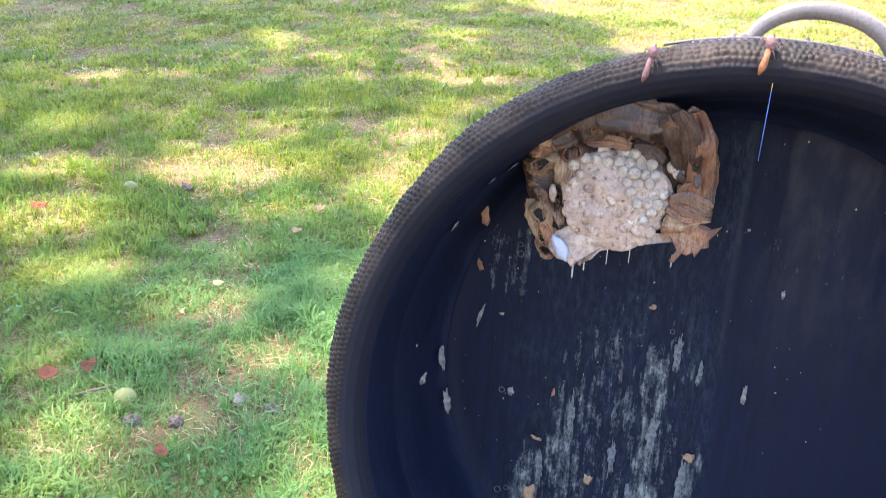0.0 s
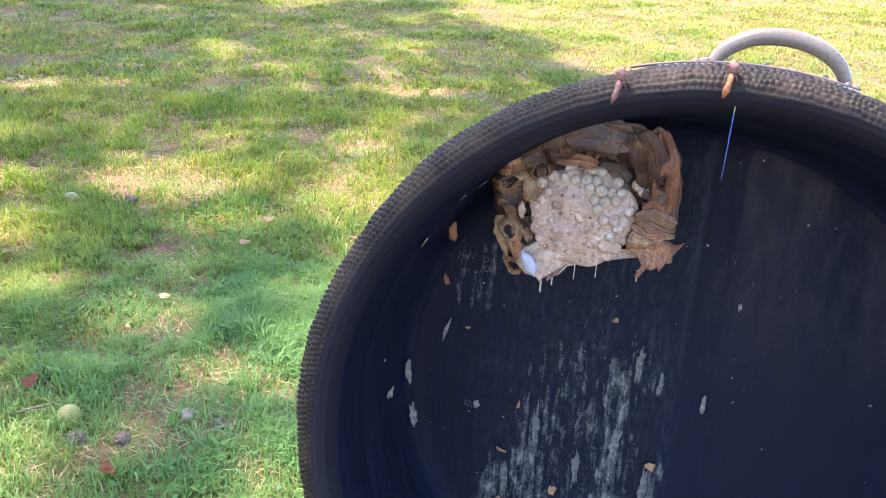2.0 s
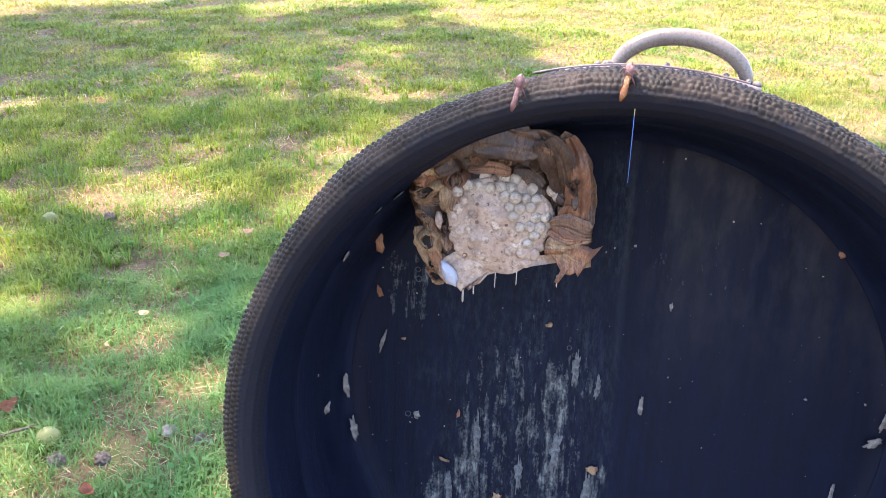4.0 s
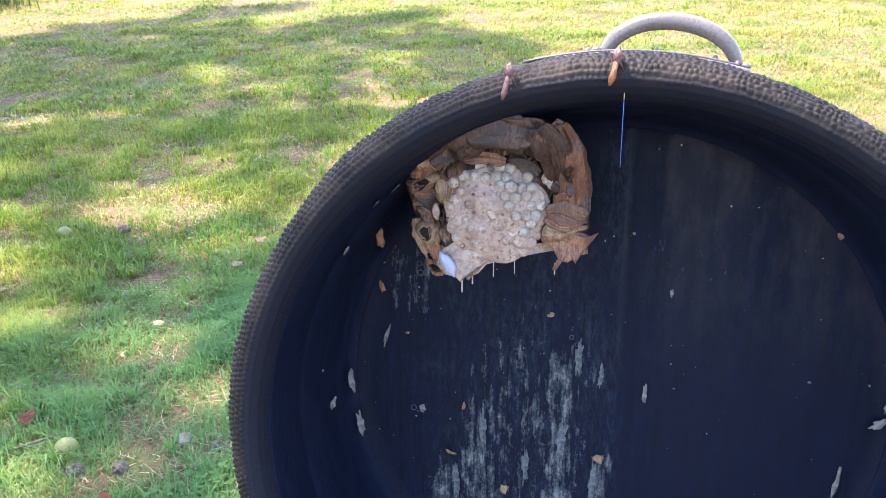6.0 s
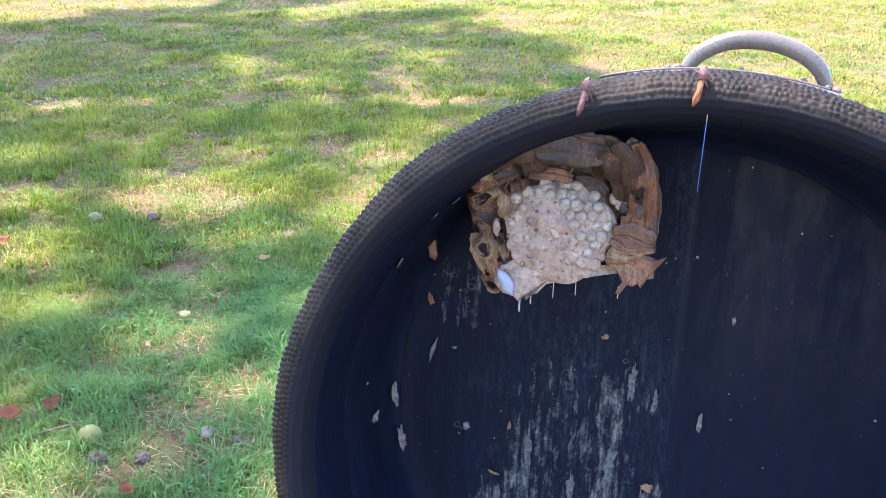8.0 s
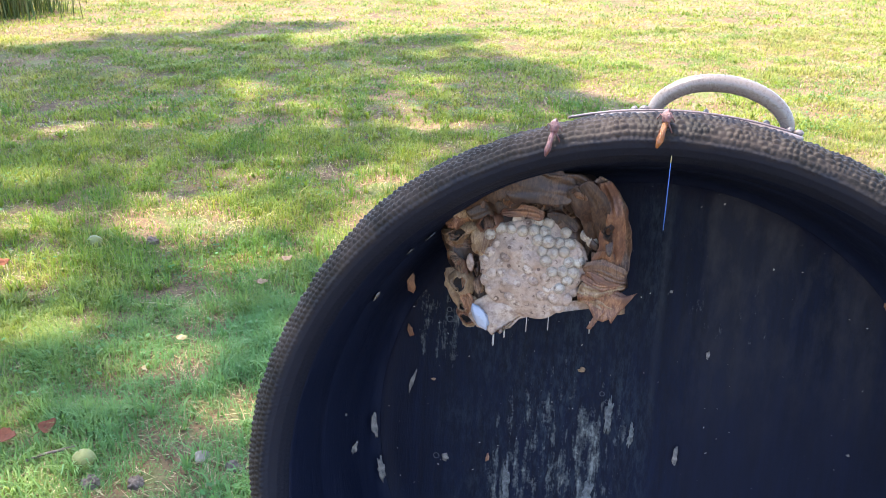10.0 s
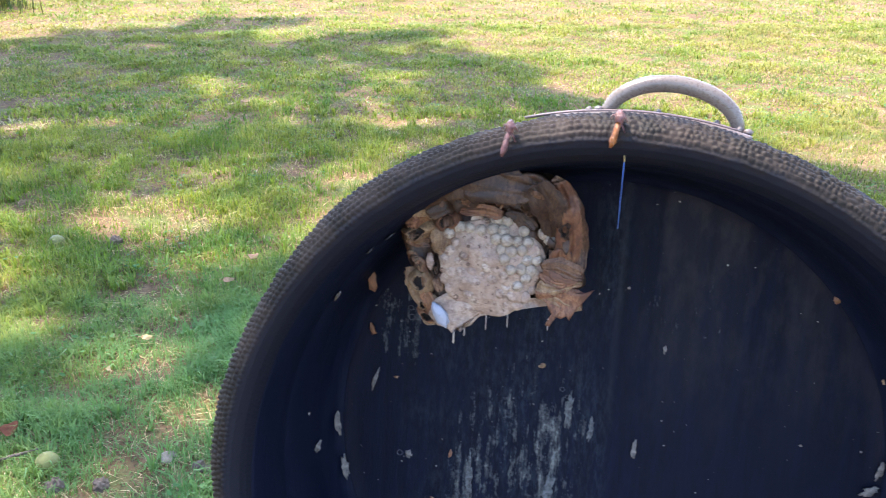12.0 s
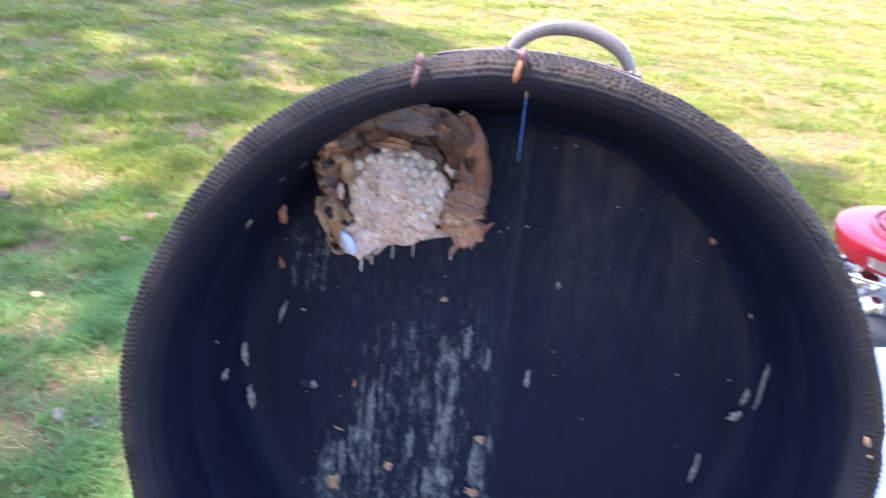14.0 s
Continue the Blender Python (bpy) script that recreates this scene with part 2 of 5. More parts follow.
def paper_material(name, light, mid, dark, wet=0.5):
    """Hornet paper: thin curved stripes of tan, rust and grey-brown wood pulp."""
    n = Nodes(name, wet, 0, 0.4)
    v = n.coords()
    wv = n.node("ShaderNodeTexWave", Scale=150.0, Distortion=14.0, Detail=4.0, Detail_Scale=1.6)
    n.link(v, wv.inputs["Vector"])
    rnd = n.node("ShaderNodeObjectInfo").outputs["Random"]
    streak = n.noise(n.coords(scale=(1, 0.16, 1)), 260, 5, 0.65, 0.7)
    c = n.mix(n.ramp(n.math("ADD", n.math("MULTIPLY", wv.outputs["Fac"], 0.24), n.math("MULTIPLY", streak, 0.76)), [(0.36, 0.0), (0.60, 1.0)]), mid, light)
    c = n.mix(n.ramp(n.noise(v, 45, 4, 0.6, 0.8), [(0.45, 0.0), (0.64, 0.95)]), c, dark)
    c = n.mix(n.ramp(n.noise(n.coords(scale=(1, 0.22, 1), shift=(0.3, 0.1, 0.2)), 420, 4, 0.6, 0.5), [(0.50, 0.0), (0.62, 0.8)]), c, dark)
    c = n.mix(n.math("MULTIPLY", rnd, 0.5), c, dark)
    n.colour(c).bump(n.noise(v, 260, 5, 0.65, 0.5), 0.25, 0.0008)
    return n.see_through(0.3, c).mat


PAPER = paper_material("nest_paper", (0.31, 0.180, 0.098), (0.195, 0.098, 0.052), (0.070, 0.034, 0.022))
# dark brown paper; also paints the shade under the rim and in gaps
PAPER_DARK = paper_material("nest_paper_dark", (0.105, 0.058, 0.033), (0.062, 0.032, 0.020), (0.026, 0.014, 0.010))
PAPER_PALE = paper_material("nest_paper_pale", (0.37, 0.250, 0.140), (0.27, 0.168, 0.090), (0.14, 0.078, 0.042))
PAPER_RUST = paper_material("nest_paper_orange", (0.34, 0.170, 0.085), (0.24, 0.108, 0.054), (0.10, 0.042, 0.026))
# near-black tone that paints the shade inside the pockets
HOLLOW = plain("nest_hollow_shade", (0.010, 0.0055, 0.0035), (0.022, 0.012, 0.007), 60, 0.8)


# brown of shallow discs, coloured for the shade in open cells
PIT = plain("cell_mouth_shade", (0.07, 0.04, 0.028), (0.13, 0.08, 0.055), 300, 0.8)


def comb_material(name, light, mid, dark):
    n = Nodes(name, 0.5, 0, 0.35)
    v = n.coords(world=True)
    rnd = n.node("ShaderNodeObjectInfo").outputs["Random"]
    c = n.mix(n.ramp(n.noise(v, 60, 4, 0.6), [(0.4, 0.0), (0.62, 1.0)]), light, mid)
    c = n.mix(n.ramp(n.noise(n.coords(world=True, shift=(1, 2, 3)), 95, 5, 0.7), [(0.50, 0.0), (0.68, 0.8)]), c, dark)
    c = n.mix(n.ramp(n.noise(v, 300, 5, 0.7), [(0.46, 0.0), (0.62, 0.95)]), c, dark)
    c = n.mix(n.math("MULTIPLY", rnd, 0.6), c, mid)
    return n.colour(c).bump(n.noise(v, 400, 4, 0.6), 0.5, 0.0008).mat


COMB = comb_material("comb_silk", (0.38, 0.300, 0.225), (0.25, 0.170, 0.122), (0.085, 0.048, 0.034))
CAP = comb_material("silk_cap", (0.36, 0.315, 0.25), (0.27, 0.215, 0.16), (0.13, 0.085, 0.06))
CAP_OLD = comb_material("silk_cap_old", (0.30, 0.22, 0.17), (0.20, 0.135, 0.10), (0.07, 0.04, 0.03))
CAP_FLAT = comb_material("silk_cap_flat", (0.38, 0.300, 0.225), (0.25, 0.172, 0.125), (0.09, 0.052, 0.038))
BLOB = plain("pale_wet_silk", (0.20, 0.215, 0.255), (0.26, 0.27, 0.31), 40, 0.35, bump=0.1)
SPLASH = plain("dried_splash", (0.21, 0.185, 0.16), (0.028, 0.028, 0.030), 190, 0.7)
CHALK = plain("chalky_run", (0.110, 0.118, 0.115), (0.006, 0.008, 0.014), 260, 0.75)
FAINT = plain("faint_residue", (0.034, 0.037, 0.041), (0.012, 0.014, 0.018), 300, 0.5)
MILKY = plain("milky_drip", (0.34, 0.30, 0.25), (0.26, 0.22, 0.18), 150, 0.35)
AMBER = plain("amber_shred", (0.34, 0.120, 0.030), (0.13, 0.045, 0.015), 500, 0.3, bump=0.6)
MAUVE = plain("mauve_shred", (0.20, 0.085, 0.075), (0.075, 0.03, 0.027), 400, 0.35, bump=0.6)
HANDLE = plain("weathered_handle", (0.150, 0.118, 0.095), (0.085, 0.066, 0.053), 60, 0.30, bump=0.25)
STRAP = plain("grey_strap", (0.13, 0.10, 0.09), (0.07, 0.055, 0.05), 90, 0.45)
RAIL = plain("worn_edge", (0.13, 0.085, 0.078), (0.06, 0.040, 0.036), 200, 0.45)
# the silk's blue glint is put into this colour
THREAD = plain("thread_glint", (0.03, 0.085, 0.30), (0.06, 0.15, 0.38), 900, 0.35)
HUSK = plain("green_husk", (0.180, 0.178, 0.044), (0.130, 0.130, 0.030), 30, 0.6, bump=0.5)
HUSK_OLD = plain("old_husk", (0.20, 0.145, 0.105), (0.075, 0.05, 0.034), 90, 0.85, bump=0.8, dist=0.004)
BROWN_LEAF = plain("brown_leaf", (0.20, 0.070, 0.036), (0.12, 0.044, 0.024), 60, 0.85, spec=0.1)
TAN_LEAF = plain("tan_leaf", (0.34, 0.21, 0.125), (0.24, 0.145, 0.085), 60, 0.8, spec=0.1)
YELLOW_LEAF = plain("yellow_leaf", (0.36, 0.27, 0.10), (0.28, 0.19, 0.08), 60, 0.6)
STONE = plain("pale_stone", (0.36, 0.29, 0.215), (0.20, 0.16, 0.12), 70, 0.95, bump=0.6, dist=0.003, spec=0.1)
BARK = plain("bark", (0.11, 0.085, 0.06), (0.055, 0.042, 0.03), 12, 0.9, bump=1.0, dist=0.02)
REED = grass_material("tall_stem", (0.045, 0.075, 0.02), (0.09, 0.10, 0.03), (0.20, 0.14, 0.07), 0.25)
TABLE = plain("pale_blue_plastic", (0.40, 0.45, 0.56), (0.35, 0.40, 0.50), 25, 0.5)
STEEL_LEG = plain("grey_steel", (0.35, 0.36, 0.38), (0.27, 0.28, 0.30), 60, 0.4, 0.8)
RED = plain("red_enamel", (0.40, 0.009, 0.022), (0.33, 0.007, 0.018), 25, 0.28, bump=0.05)
ENGINE = plain("cast_alloy", (0.34, 0.34, 0.34), (0.20, 0.20, 0.20), 60, 0.45, 0.7, bump=0.6)
DARK = plain("dark_rubber", (0.025, 0.025, 0.027), (0.045, 0.045, 0.045), 60, 0.7)
CHROME = plain("bright_steel", (0.66, 0.65, 0.63), (0.55, 0.54, 0.53), 40, 0.22, 1.0)
STICKER = plain("white_sticker", (0.76, 0.74, 0.70), (0.68, 0.66, 0.62), 80, 0.4)

# ---- shared shaping helpers ----


def thing(name, m, label, category, group="", kind=""):
    ob = new(name)
    ob.matrix_world = m
    return tagged(ob, label, category, group, kind)


def finish(bm, material, smooth=True):
    me = bpy.data.meshes.new("mesh")
    bmesh.ops.recalc_face_normals(bm, faces=bm.faces)
    for f in bm.faces:
        f.smooth = smooth
    bm.to_mesh(me)
    bm.free()
    me.materials.append(material)
    return me


def part(name, bm, material, parent, label="", smooth=True):
    me = bm if isinstance(bm, bpy.types.Mesh) else finish(bm, material, smooth)
    ob = new(name, me)
    ob.parent = parent
    return tagged(ob, label)


def lone(name, bm, material, m, label, category, group="", kind="", smooth=True):
    me = bm if isinstance(bm, bpy.types.Mesh) else finish(bm, material, smooth)
    ob = new(name, me)
    ob.matrix_world = m
    return tagged(ob, label, category, group, kind)


def lathe(profile, steps=128, closed=False, wobble=0.0):
    """Turns a profile of (radius, height) round the z axis."""
    bm = bmesh.new()
    rings = []
    for i in range(steps):
        a = 2 * math.pi * i / steps
        k = 1 + wobble * math.sin(2 * a + 0.6)
        rings.append([bm.verts.new((r * k * math.cos(a), r * k * math.sin(a), z)) for r, z in profile])
    n = len(profile)
    for i in range(steps):
        p, q = rings[i], rings[(i + 1) % steps]
        for j in range(n if closed else n - 1):
            bm.faces.new((p[j], q[j], q[(j + 1) % n], p[(j + 1) % n]))
    return bm


def tube(points, radii, sides=12, bm=None):
    """A round tube along points, with its own radius at each one, closed at both ends."""
    bm = bm or bmesh.new()
    pts = [Vector(p) for p in points]
    rings, side = [], None
    for i, p in enumerate(pts):
        d = (pts[min(i + 1, len(pts) - 1)] - pts[max(i - 1, 0)]).normalized()
        if side is None:
            side = d.orthogonal().normalized()
        side = (side - d * side.dot(d)).normalized()
        up = d.cross(side)
        r = radii[i] if isinstance(radii, (list, tuple)) else radii
        rings.append([bm.verts.new(p + r * (math.cos(2 * math.pi * k / sides) * side + math.sin(2 * math.pi * k / sides) * up)) for k in range(sides)])
    for p, q in zip(rings, rings[1:]):
        for k in range(sides):
            bm.faces.new((p[k], p[(k + 1) % sides], q[(k + 1) % sides], q[k]))
    bm.faces.new(rings[0])
    bm.faces.new(rings[-1][::-1])
    return bm


def block(x0, x1, y0, y1, z0, z1, bevel=0.004, segments=2):
    bm = bmesh.new()
    bmesh.ops.create_cube(bm, size=1)
    for v in bm.verts:
        v.co = Vector(((x0 + x1) / 2 + v.co.x * (x1 - x0), (y0 + y1) / 2 + v.co.y * (y1 - y0), (z0 + z1) / 2 + v.co.z * (z1 - z0)))
    bmesh.ops.bevel(bm, geom=bm.edges, offset=bevel, segments=segments, profile=0.5, affect="EDGES")
    return bm


def ball(rx, ry, rz, seed=0.0, rough=0.0, scale=30.0, sub=3):
    bm = bmesh.new()
    bmesh.ops.create_icosphere(bm, subdivisions=sub, radius=1)
    for v in bm.verts:
        k = 1 + rough * noise.noise(v.co * scale / 10 + Vector((seed, seed * 1.7, 0)))
        v.co = Vector((v.co.x * rx, v.co.y * ry, v.co.z * rz)) * k
    return bm


def sheet(outline, thick, bulge=0.0, seed=0.0, ripple=0.0, rings=4):
    """A thin torn sheet with a ragged outline, domed by bulge and rippled."""
    bm = bmesh.new()
    pts = [Vector((x, y, 0)) for x, y in outline]
    c = sum(pts, Vector()) / len(pts)
    size = max((p - c).length for p in pts)
    layers = []
    for top in (1, -1):
        loops = []
        for k in range(1, rings + 1):
            f = k / rings
            loops.append([bm.verts.new(c + (p - c) * f) for p in pts])
        mid = bm.verts.new(c)
        for i in range(len(pts)):
            j = (i + 1) % len(pts)
            bm.faces.new((mid, loops[0][i], loops[0][j]))
            for a, b in zip(loops, loops[1:]):
                bm.faces.new((a[i], b[i], b[j], a[j]))
        for v in [mid] + [v for l in loops for v in l]:
            d = (v.co - c).length / size
            v.co.z = bulge * (1 - d * d) + ripple * noise.noise(v.co * 90 + Vector((seed, 0, seed))) + top * thick / 2
        layers.append(loops[-1])
    for i in range(len(pts)):
        j = (i + 1) % len(pts)
        bm.faces.new((layers[0][i], layers[0][j], layers[1][j], layers[1][i]))
    return bm


def ragged(rng, rx, ry, n=14, jag=0.25):
    """An uneven oval outline, its bumps two or three points wide."""
    k = [1 + rng.uniform(-jag, jag) for i in range(n)]
    k = [(k[i - 1] + 2 * k[i] + k[(i + 1) % n]) / 4 * 0.7 + k[i] * 0.3 for i in range(n)]
    return [(rx * math.cos(2 * math.pi * i / n) * k[i], ry * math.sin(2 * math.pi * i / n) * k[i]) for i in range(n)]


def raw_mesh(verts, loops, sizes, material, smooth=False):
    """A mesh straight from arrays, for the many blades of a lawn."""
    me = bpy.data.meshes.new("mesh")
    me.vertices.add(len(verts))
    me.vertices.foreach_set("co", np.asarray(verts, np.float32).ravel())
    me.loops.add(len(loops))
    me.loops.foreach_set("vertex_index", np.asarray(loops, np.int32))
    me.polygons.add(len(sizes))
    me.polygons.foreach_set("loop_start", np.concatenate([[0], np.cumsum(sizes)[:-1]]).astype(np.int32))
    if smooth:
        me.polygons.foreach_set("use_smooth", np.ones(len(sizes), bool))
    me.update(calc_edges=True)
    me.materials.append(material)
    return me


def value_noise(x, y, seed):
    """Smooth lattice noise from 0 to 1."""
    def cell(i, j):
        h = np.sin(i * 127.1 + j * 311.7 + seed * 74.7) * 43758.5453
        return h - np.floor(h)
    i, j = np.floor(x), np.floor(y)
    f, g = x - i, y - j
    f, g = f * f * (3 - 2 * f), g * g * (3 - 2 * g)
    return (cell(i, j) * (1 - f) + cell(i + 1, j) * f) * (1 - g) + (cell(i, j + 1) * (1 - f) + cell(i + 1, j + 1) * f) * g


def lawn_height(x, y):
    return 0.012 * (value_noise(x * 1.6, y * 1.6, 1) - 0.5) + 0.012 * (value_noise(x * 7, y * 7, 2) - 0.5)


# ---- the lawn ----


def build_ground():
    far_x = [-3000, -800, -200, -60, -20]
    xs = np.concatenate([far_x, np.linspace(-7, 9, 161), [20, 60, 200, 800, 3000]])
    ys = np.concatenate([[-3000, -800, -200, -60, -15], np.linspace(-3, 14, 171), [30, 80, 250, 900, 3000]])
    gx, gy = np.meshgrid(xs, ys)
    near = (np.abs(gx - 1) < 8.5) & (np.abs(gy - 5.5) < 9)
    gz = np.where(near, lawn_height(gx, gy), 0.0)
    nx, ny = len(xs), len(ys)
    i, j = np.meshgrid(np.arange(nx - 1), np.arange(ny - 1))
    a = (j * nx + i).ravel()
    quads = np.stack([a, a + 1, a + nx + 1, a + nx], 1)
    me = raw_mesh(np.stack([gx.ravel(), gy.ravel(), gz.ravel()], 1), quads.ravel(), np.full(len(quads), 4), SOIL, True)
    tagged(new("ground", me), "worn lawn soil with bare brown patches and thatch", "ground", kind="structure")


# bare or thin places of the lawn: x, y, radius across, radius along, how bare
BARE = [(-0.86, 3.02, 0.34, 0.14, 0.5), (-2.65, 5.9, 0.5, 0.35, 0.7), (-1.72, 4.25, 0.22, 0.12, 0.9), (-2.1, 4.25, 0.28, 0.3, 0.45),
        (-0.55, 1.88, 0.07, 0.06, 0.8), (-0.44, 1.72, 0.12, 0.07, 0.7), (-0.72, 3.75, 0.30, 0.12, 0.5), (-0.10, 3.36, 0.16, 0.12, 0.8), (-0.33, 3.5, 0.30, 0.14, 0.5),
        (-1.25, 3.05, 0.25, 0.10, 0.6), (-0.36, 1.50, 0.10, 0.06, 0.8), (-0.55, 1.44, 0.14, 0.06, 0.7), (-0.70, 2.33, 0.16, 0.07, 0.5),
        (1.2, 4.9, 0.5, 0.2, 0.7), (2.5, 3.55, 0.35, 0.2, 0.9), (-0.62, 2.85, 0.14, 0.10, 0.9), (-1.0, 3.2, 0.16, 0.09, 0.9), (0.36, 4.18, 0.24, 0.13, 0.8), (-2.95, 7.1, 0.45, 0.35, 0.9), (-1.25, 7.0, 0.35, 0.16, 0.8), (1.2, 5.1, 0.22, 0.14, 0.7), (0.75, 6.6, 0.4, 0.2, 0.7), (2.2, 3.4, 0.6, 0.3, 0.6), (-0.5, 6.9, 0.5, 0.3, 0.6), (-2.2, 7.0, 0.7, 0.35, 0.7), (2.0, 6.7, 0.3, 0.2, 0.7),
        (-0.1, 2.75, 0.25, 0.2, 0.5), (-1.35, 2.52, 0.16, 0.08, 0.6), (-0.85, 1.62, 0.15, 0.07, 0.5)]


def bareness(x, y):
    b = 0.50 * np.clip((value_noise(x * 1.7, y * 1.7, 14) * 0.55 + value_noise(x * 5.1, y * 5.1, 15) * 0.45 - 0.52) * 4, 0, 1)
    b = np.maximum(b, 0.60 * np.clip((value_noise(x * 11, y * 11, 16) * 0.6 + value_noise(x * 23, y * 23, 17) * 0.4 - 0.63) * 6, 0, 1))
    for cx, cy, rx, ry, k in BARE:
        d = ((x - cx) / rx) ** 2 + ((y - cy) / ry) ** 2 + 1.1 * (value_noise(x * 9, y * 9, cx) - 0.5)
        b = np.maximum(b, k * np.clip(1.4 - d, 0, 1))
    return b


def blades(rng, n, x0, x1, y0, y1, wedge, height, width, dry=False):
    """Vertices of bent, tapering blades thrown over a field, thinner where the lawn is bare."""
    x, y = rng.uniform(x0, x1, n), rng.uniform(y0, y1, n)
    clump = value_noise(x * 5.5, y * 5.5, 5) * 0.6 + value_noise(x * 17, y * 17, 6) * 0.4
    bare = bareness(x, y)
    chance = (0.27 + 0.40 * bare + 0.3 * (0.5 - clump)) if dry else (0.15 + 1.25 * clump) * (1 - 0.93 * bare)
    sunny = np.clip((x - 1.45 + 0.52 * (y - 4.4)) * 0.7, 0, 1) * (y > 3.2)      # open side: drier, with extra straw standing in for the sun's glare
    chance = chance + 0.28 * sunny if dry else chance * (1 - 0.22 * sunny)
    keep = rng.uniform(0, 1, n) < chance
    if wedge:
        keep &= (x > -0.62 * y - 0.25) & (x < 0.88 * y + 0.3) & ~((y < 2.2) & (x > 0.35))
    x, y, clump = x[keep], y[keep], clump[keep]
    n = len(x)
    h = height * rng.uniform(0.45, 1.25, n) * (0.26 + 1.65 * clump ** 1.25)
    w = width * rng.uniform(0.6, 1.3, n)
    a = rng.uniform(0, 2 * np.pi, n)
    lean = rng.uniform(0.9, 2.2, n) if dry else rng.uniform(0.2, 1.4, n) + np.clip((y - 3.6) * 0.25, 0, 0.5)
    z = lawn_height(x, y) - 0.004
    dx, dy = np.cos(a), np.sin(a)
    sx, sy = -dy * w / 2, dx * w / 2
    rise = 0.35 if dry else 1.0
    base = np.stack([x, y, z], 1)
    side = np.stack([sx, sy, 0 * x], 1)
    mid = base + np.stack([dx * h * lean * 0.28, dy * h * lean * 0.28, h * 0.58 * rise], 1)
    tip = base + np.stack([dx * h * lean * 0.85, dy * h * lean * 0.85, h * rise * (1.0 - 0.25 * np.minimum(lean, 1.5))], 1)
    v = np.stack([base - side, base + side, mid - side * 0.8, mid + side * 0.8, tip], 1).reshape(-1, 3)
    k = np.arange(n)[:, None] * 5
    loops = (k + np.array([0, 1, 3, 2, 2, 3, 4])).ravel()
    return v, loops, np.tile([4, 3], n)


def gather(sets):
    vs, ls, ss, off = [], [], [], 0
    for v, l, s in sets:
        vs.append(v), ls.append(l + off), ss.append(s)
        off += len(v)
    return np.concatenate(vs), np.concatenate(ls), np.concatenate(ss)


def build_grass():
    rng = np.random.default_rng(4)
    green = [blades(rng, 135000, -1.8, 0.4, 1.05, 2.3, True, 0.038, 0.0026),
             blades(rng, 270000, -2.9, 3.9, 2.2, 4.2, True, 0.038, 0.0034),
             blades(rng, 290000, -4.8, 6.6, 4.1, 7.2, True, 0.032, 0.0058),
             blades(rng, 300000, -8.5, 12, 7.0, 13.5, True, 0.028, 0.0085),
             blades(rng, 26000, -5, 7, -2, 13, False, 0.05, 0.008),
             tufts(rng, 900, -1.7, 0.4, 1.1, 2.4, 0.055, 0.0034), tufts(rng, 1500, -2.8, 3.6, 2.3, 4.6, 0.055, 0.0042)]
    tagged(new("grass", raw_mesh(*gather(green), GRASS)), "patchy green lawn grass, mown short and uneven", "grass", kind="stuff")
    straw = [blades(rng, 24000, -1.8, 0.4, 1.05, 2.3, True, 0.045, 0.0024, True),
             blades(rng, 60000, -2.9, 3.9, 2.2, 4.2, True, 0.05, 0.0030, True),
             blades(rng, 75000, -4.8, 6.6, 4.1, 7.2, True, 0.05, 0.0042, True),
             blades(rng, 105000, -8.5, 12, 7.0, 13.5, True, 0.05, 0.0065, True)]
    tagged(new("dry_grass", raw_mesh(*gather(straw), STRAW)), "dry straw-coloured grass clippings lying in the lawn", "grass", kind="stuff")


def tufts(rng, n, x0, x1, y0, y1, height, width):
    """Fans of longer blades that spring from one root, in the greener places of the lawn."""
    x, y = rng.uniform(x0, x1, n), rng.uniform(y0, y1, n)
    keep = (x > -0.62 * y - 0.25) & (x < 0.88 * y + 0.3) & ~((y < 2.2) & (x > 0.35)) & (bareness(x, y) < 0.35) & (value_noise(x * 4.3, y * 4.3, 41) > 0.42)
    x, y = x[keep], y[keep]
    per = 16
    size = np.repeat(rng.uniform(0.6, 1.25, len(x)), per)
    x, y = np.repeat(x, per), np.repeat(y, per)
    n = len(x)
    a = rng.uniform(0, 2 * np.pi, n)
    dx, dy = np.cos(a), np.sin(a)
    off = rng.uniform(0, 0.012, n) * size
    x, y = x + dx * off, y + dy * off
    h, w, lean = height * size * rng.uniform(0.5, 1.15, n), width * rng.uniform(0.7, 1.3, n), rng.uniform(0.15, 1.0, n)
    base = np.stack([x, y, lawn_height(x, y) - 0.004], 1)
    side = np.stack([-dy * w / 2, dx * w / 2, 0 * x], 1)
    low = base + np.stack([dx * h * lean * 0.2, dy * h * lean * 0.2, h * 0.45], 1)
    mid = base + np.stack([dx * h * lean * 0.55, dy * h * lean * 0.55, h * (0.80 - 0.12 * lean)], 1)
    tip = base + np.stack([dx * h * lean * 1.05, dy * h * lean * 1.05, h * (1.0 - 0.42 * lean)], 1)
    v = np.stack([base - side, base + side, low - side, low + side, mid - side * 0.7, mid + side * 0.7, tip], 1).reshape(-1, 3)
    loops = (np.arange(n)[:, None] * 7 + np.array([0, 1, 3, 2, 2, 3, 5, 4, 4, 5, 6])).ravel()
    return v, loops, np.tile([4, 4, 3], n)


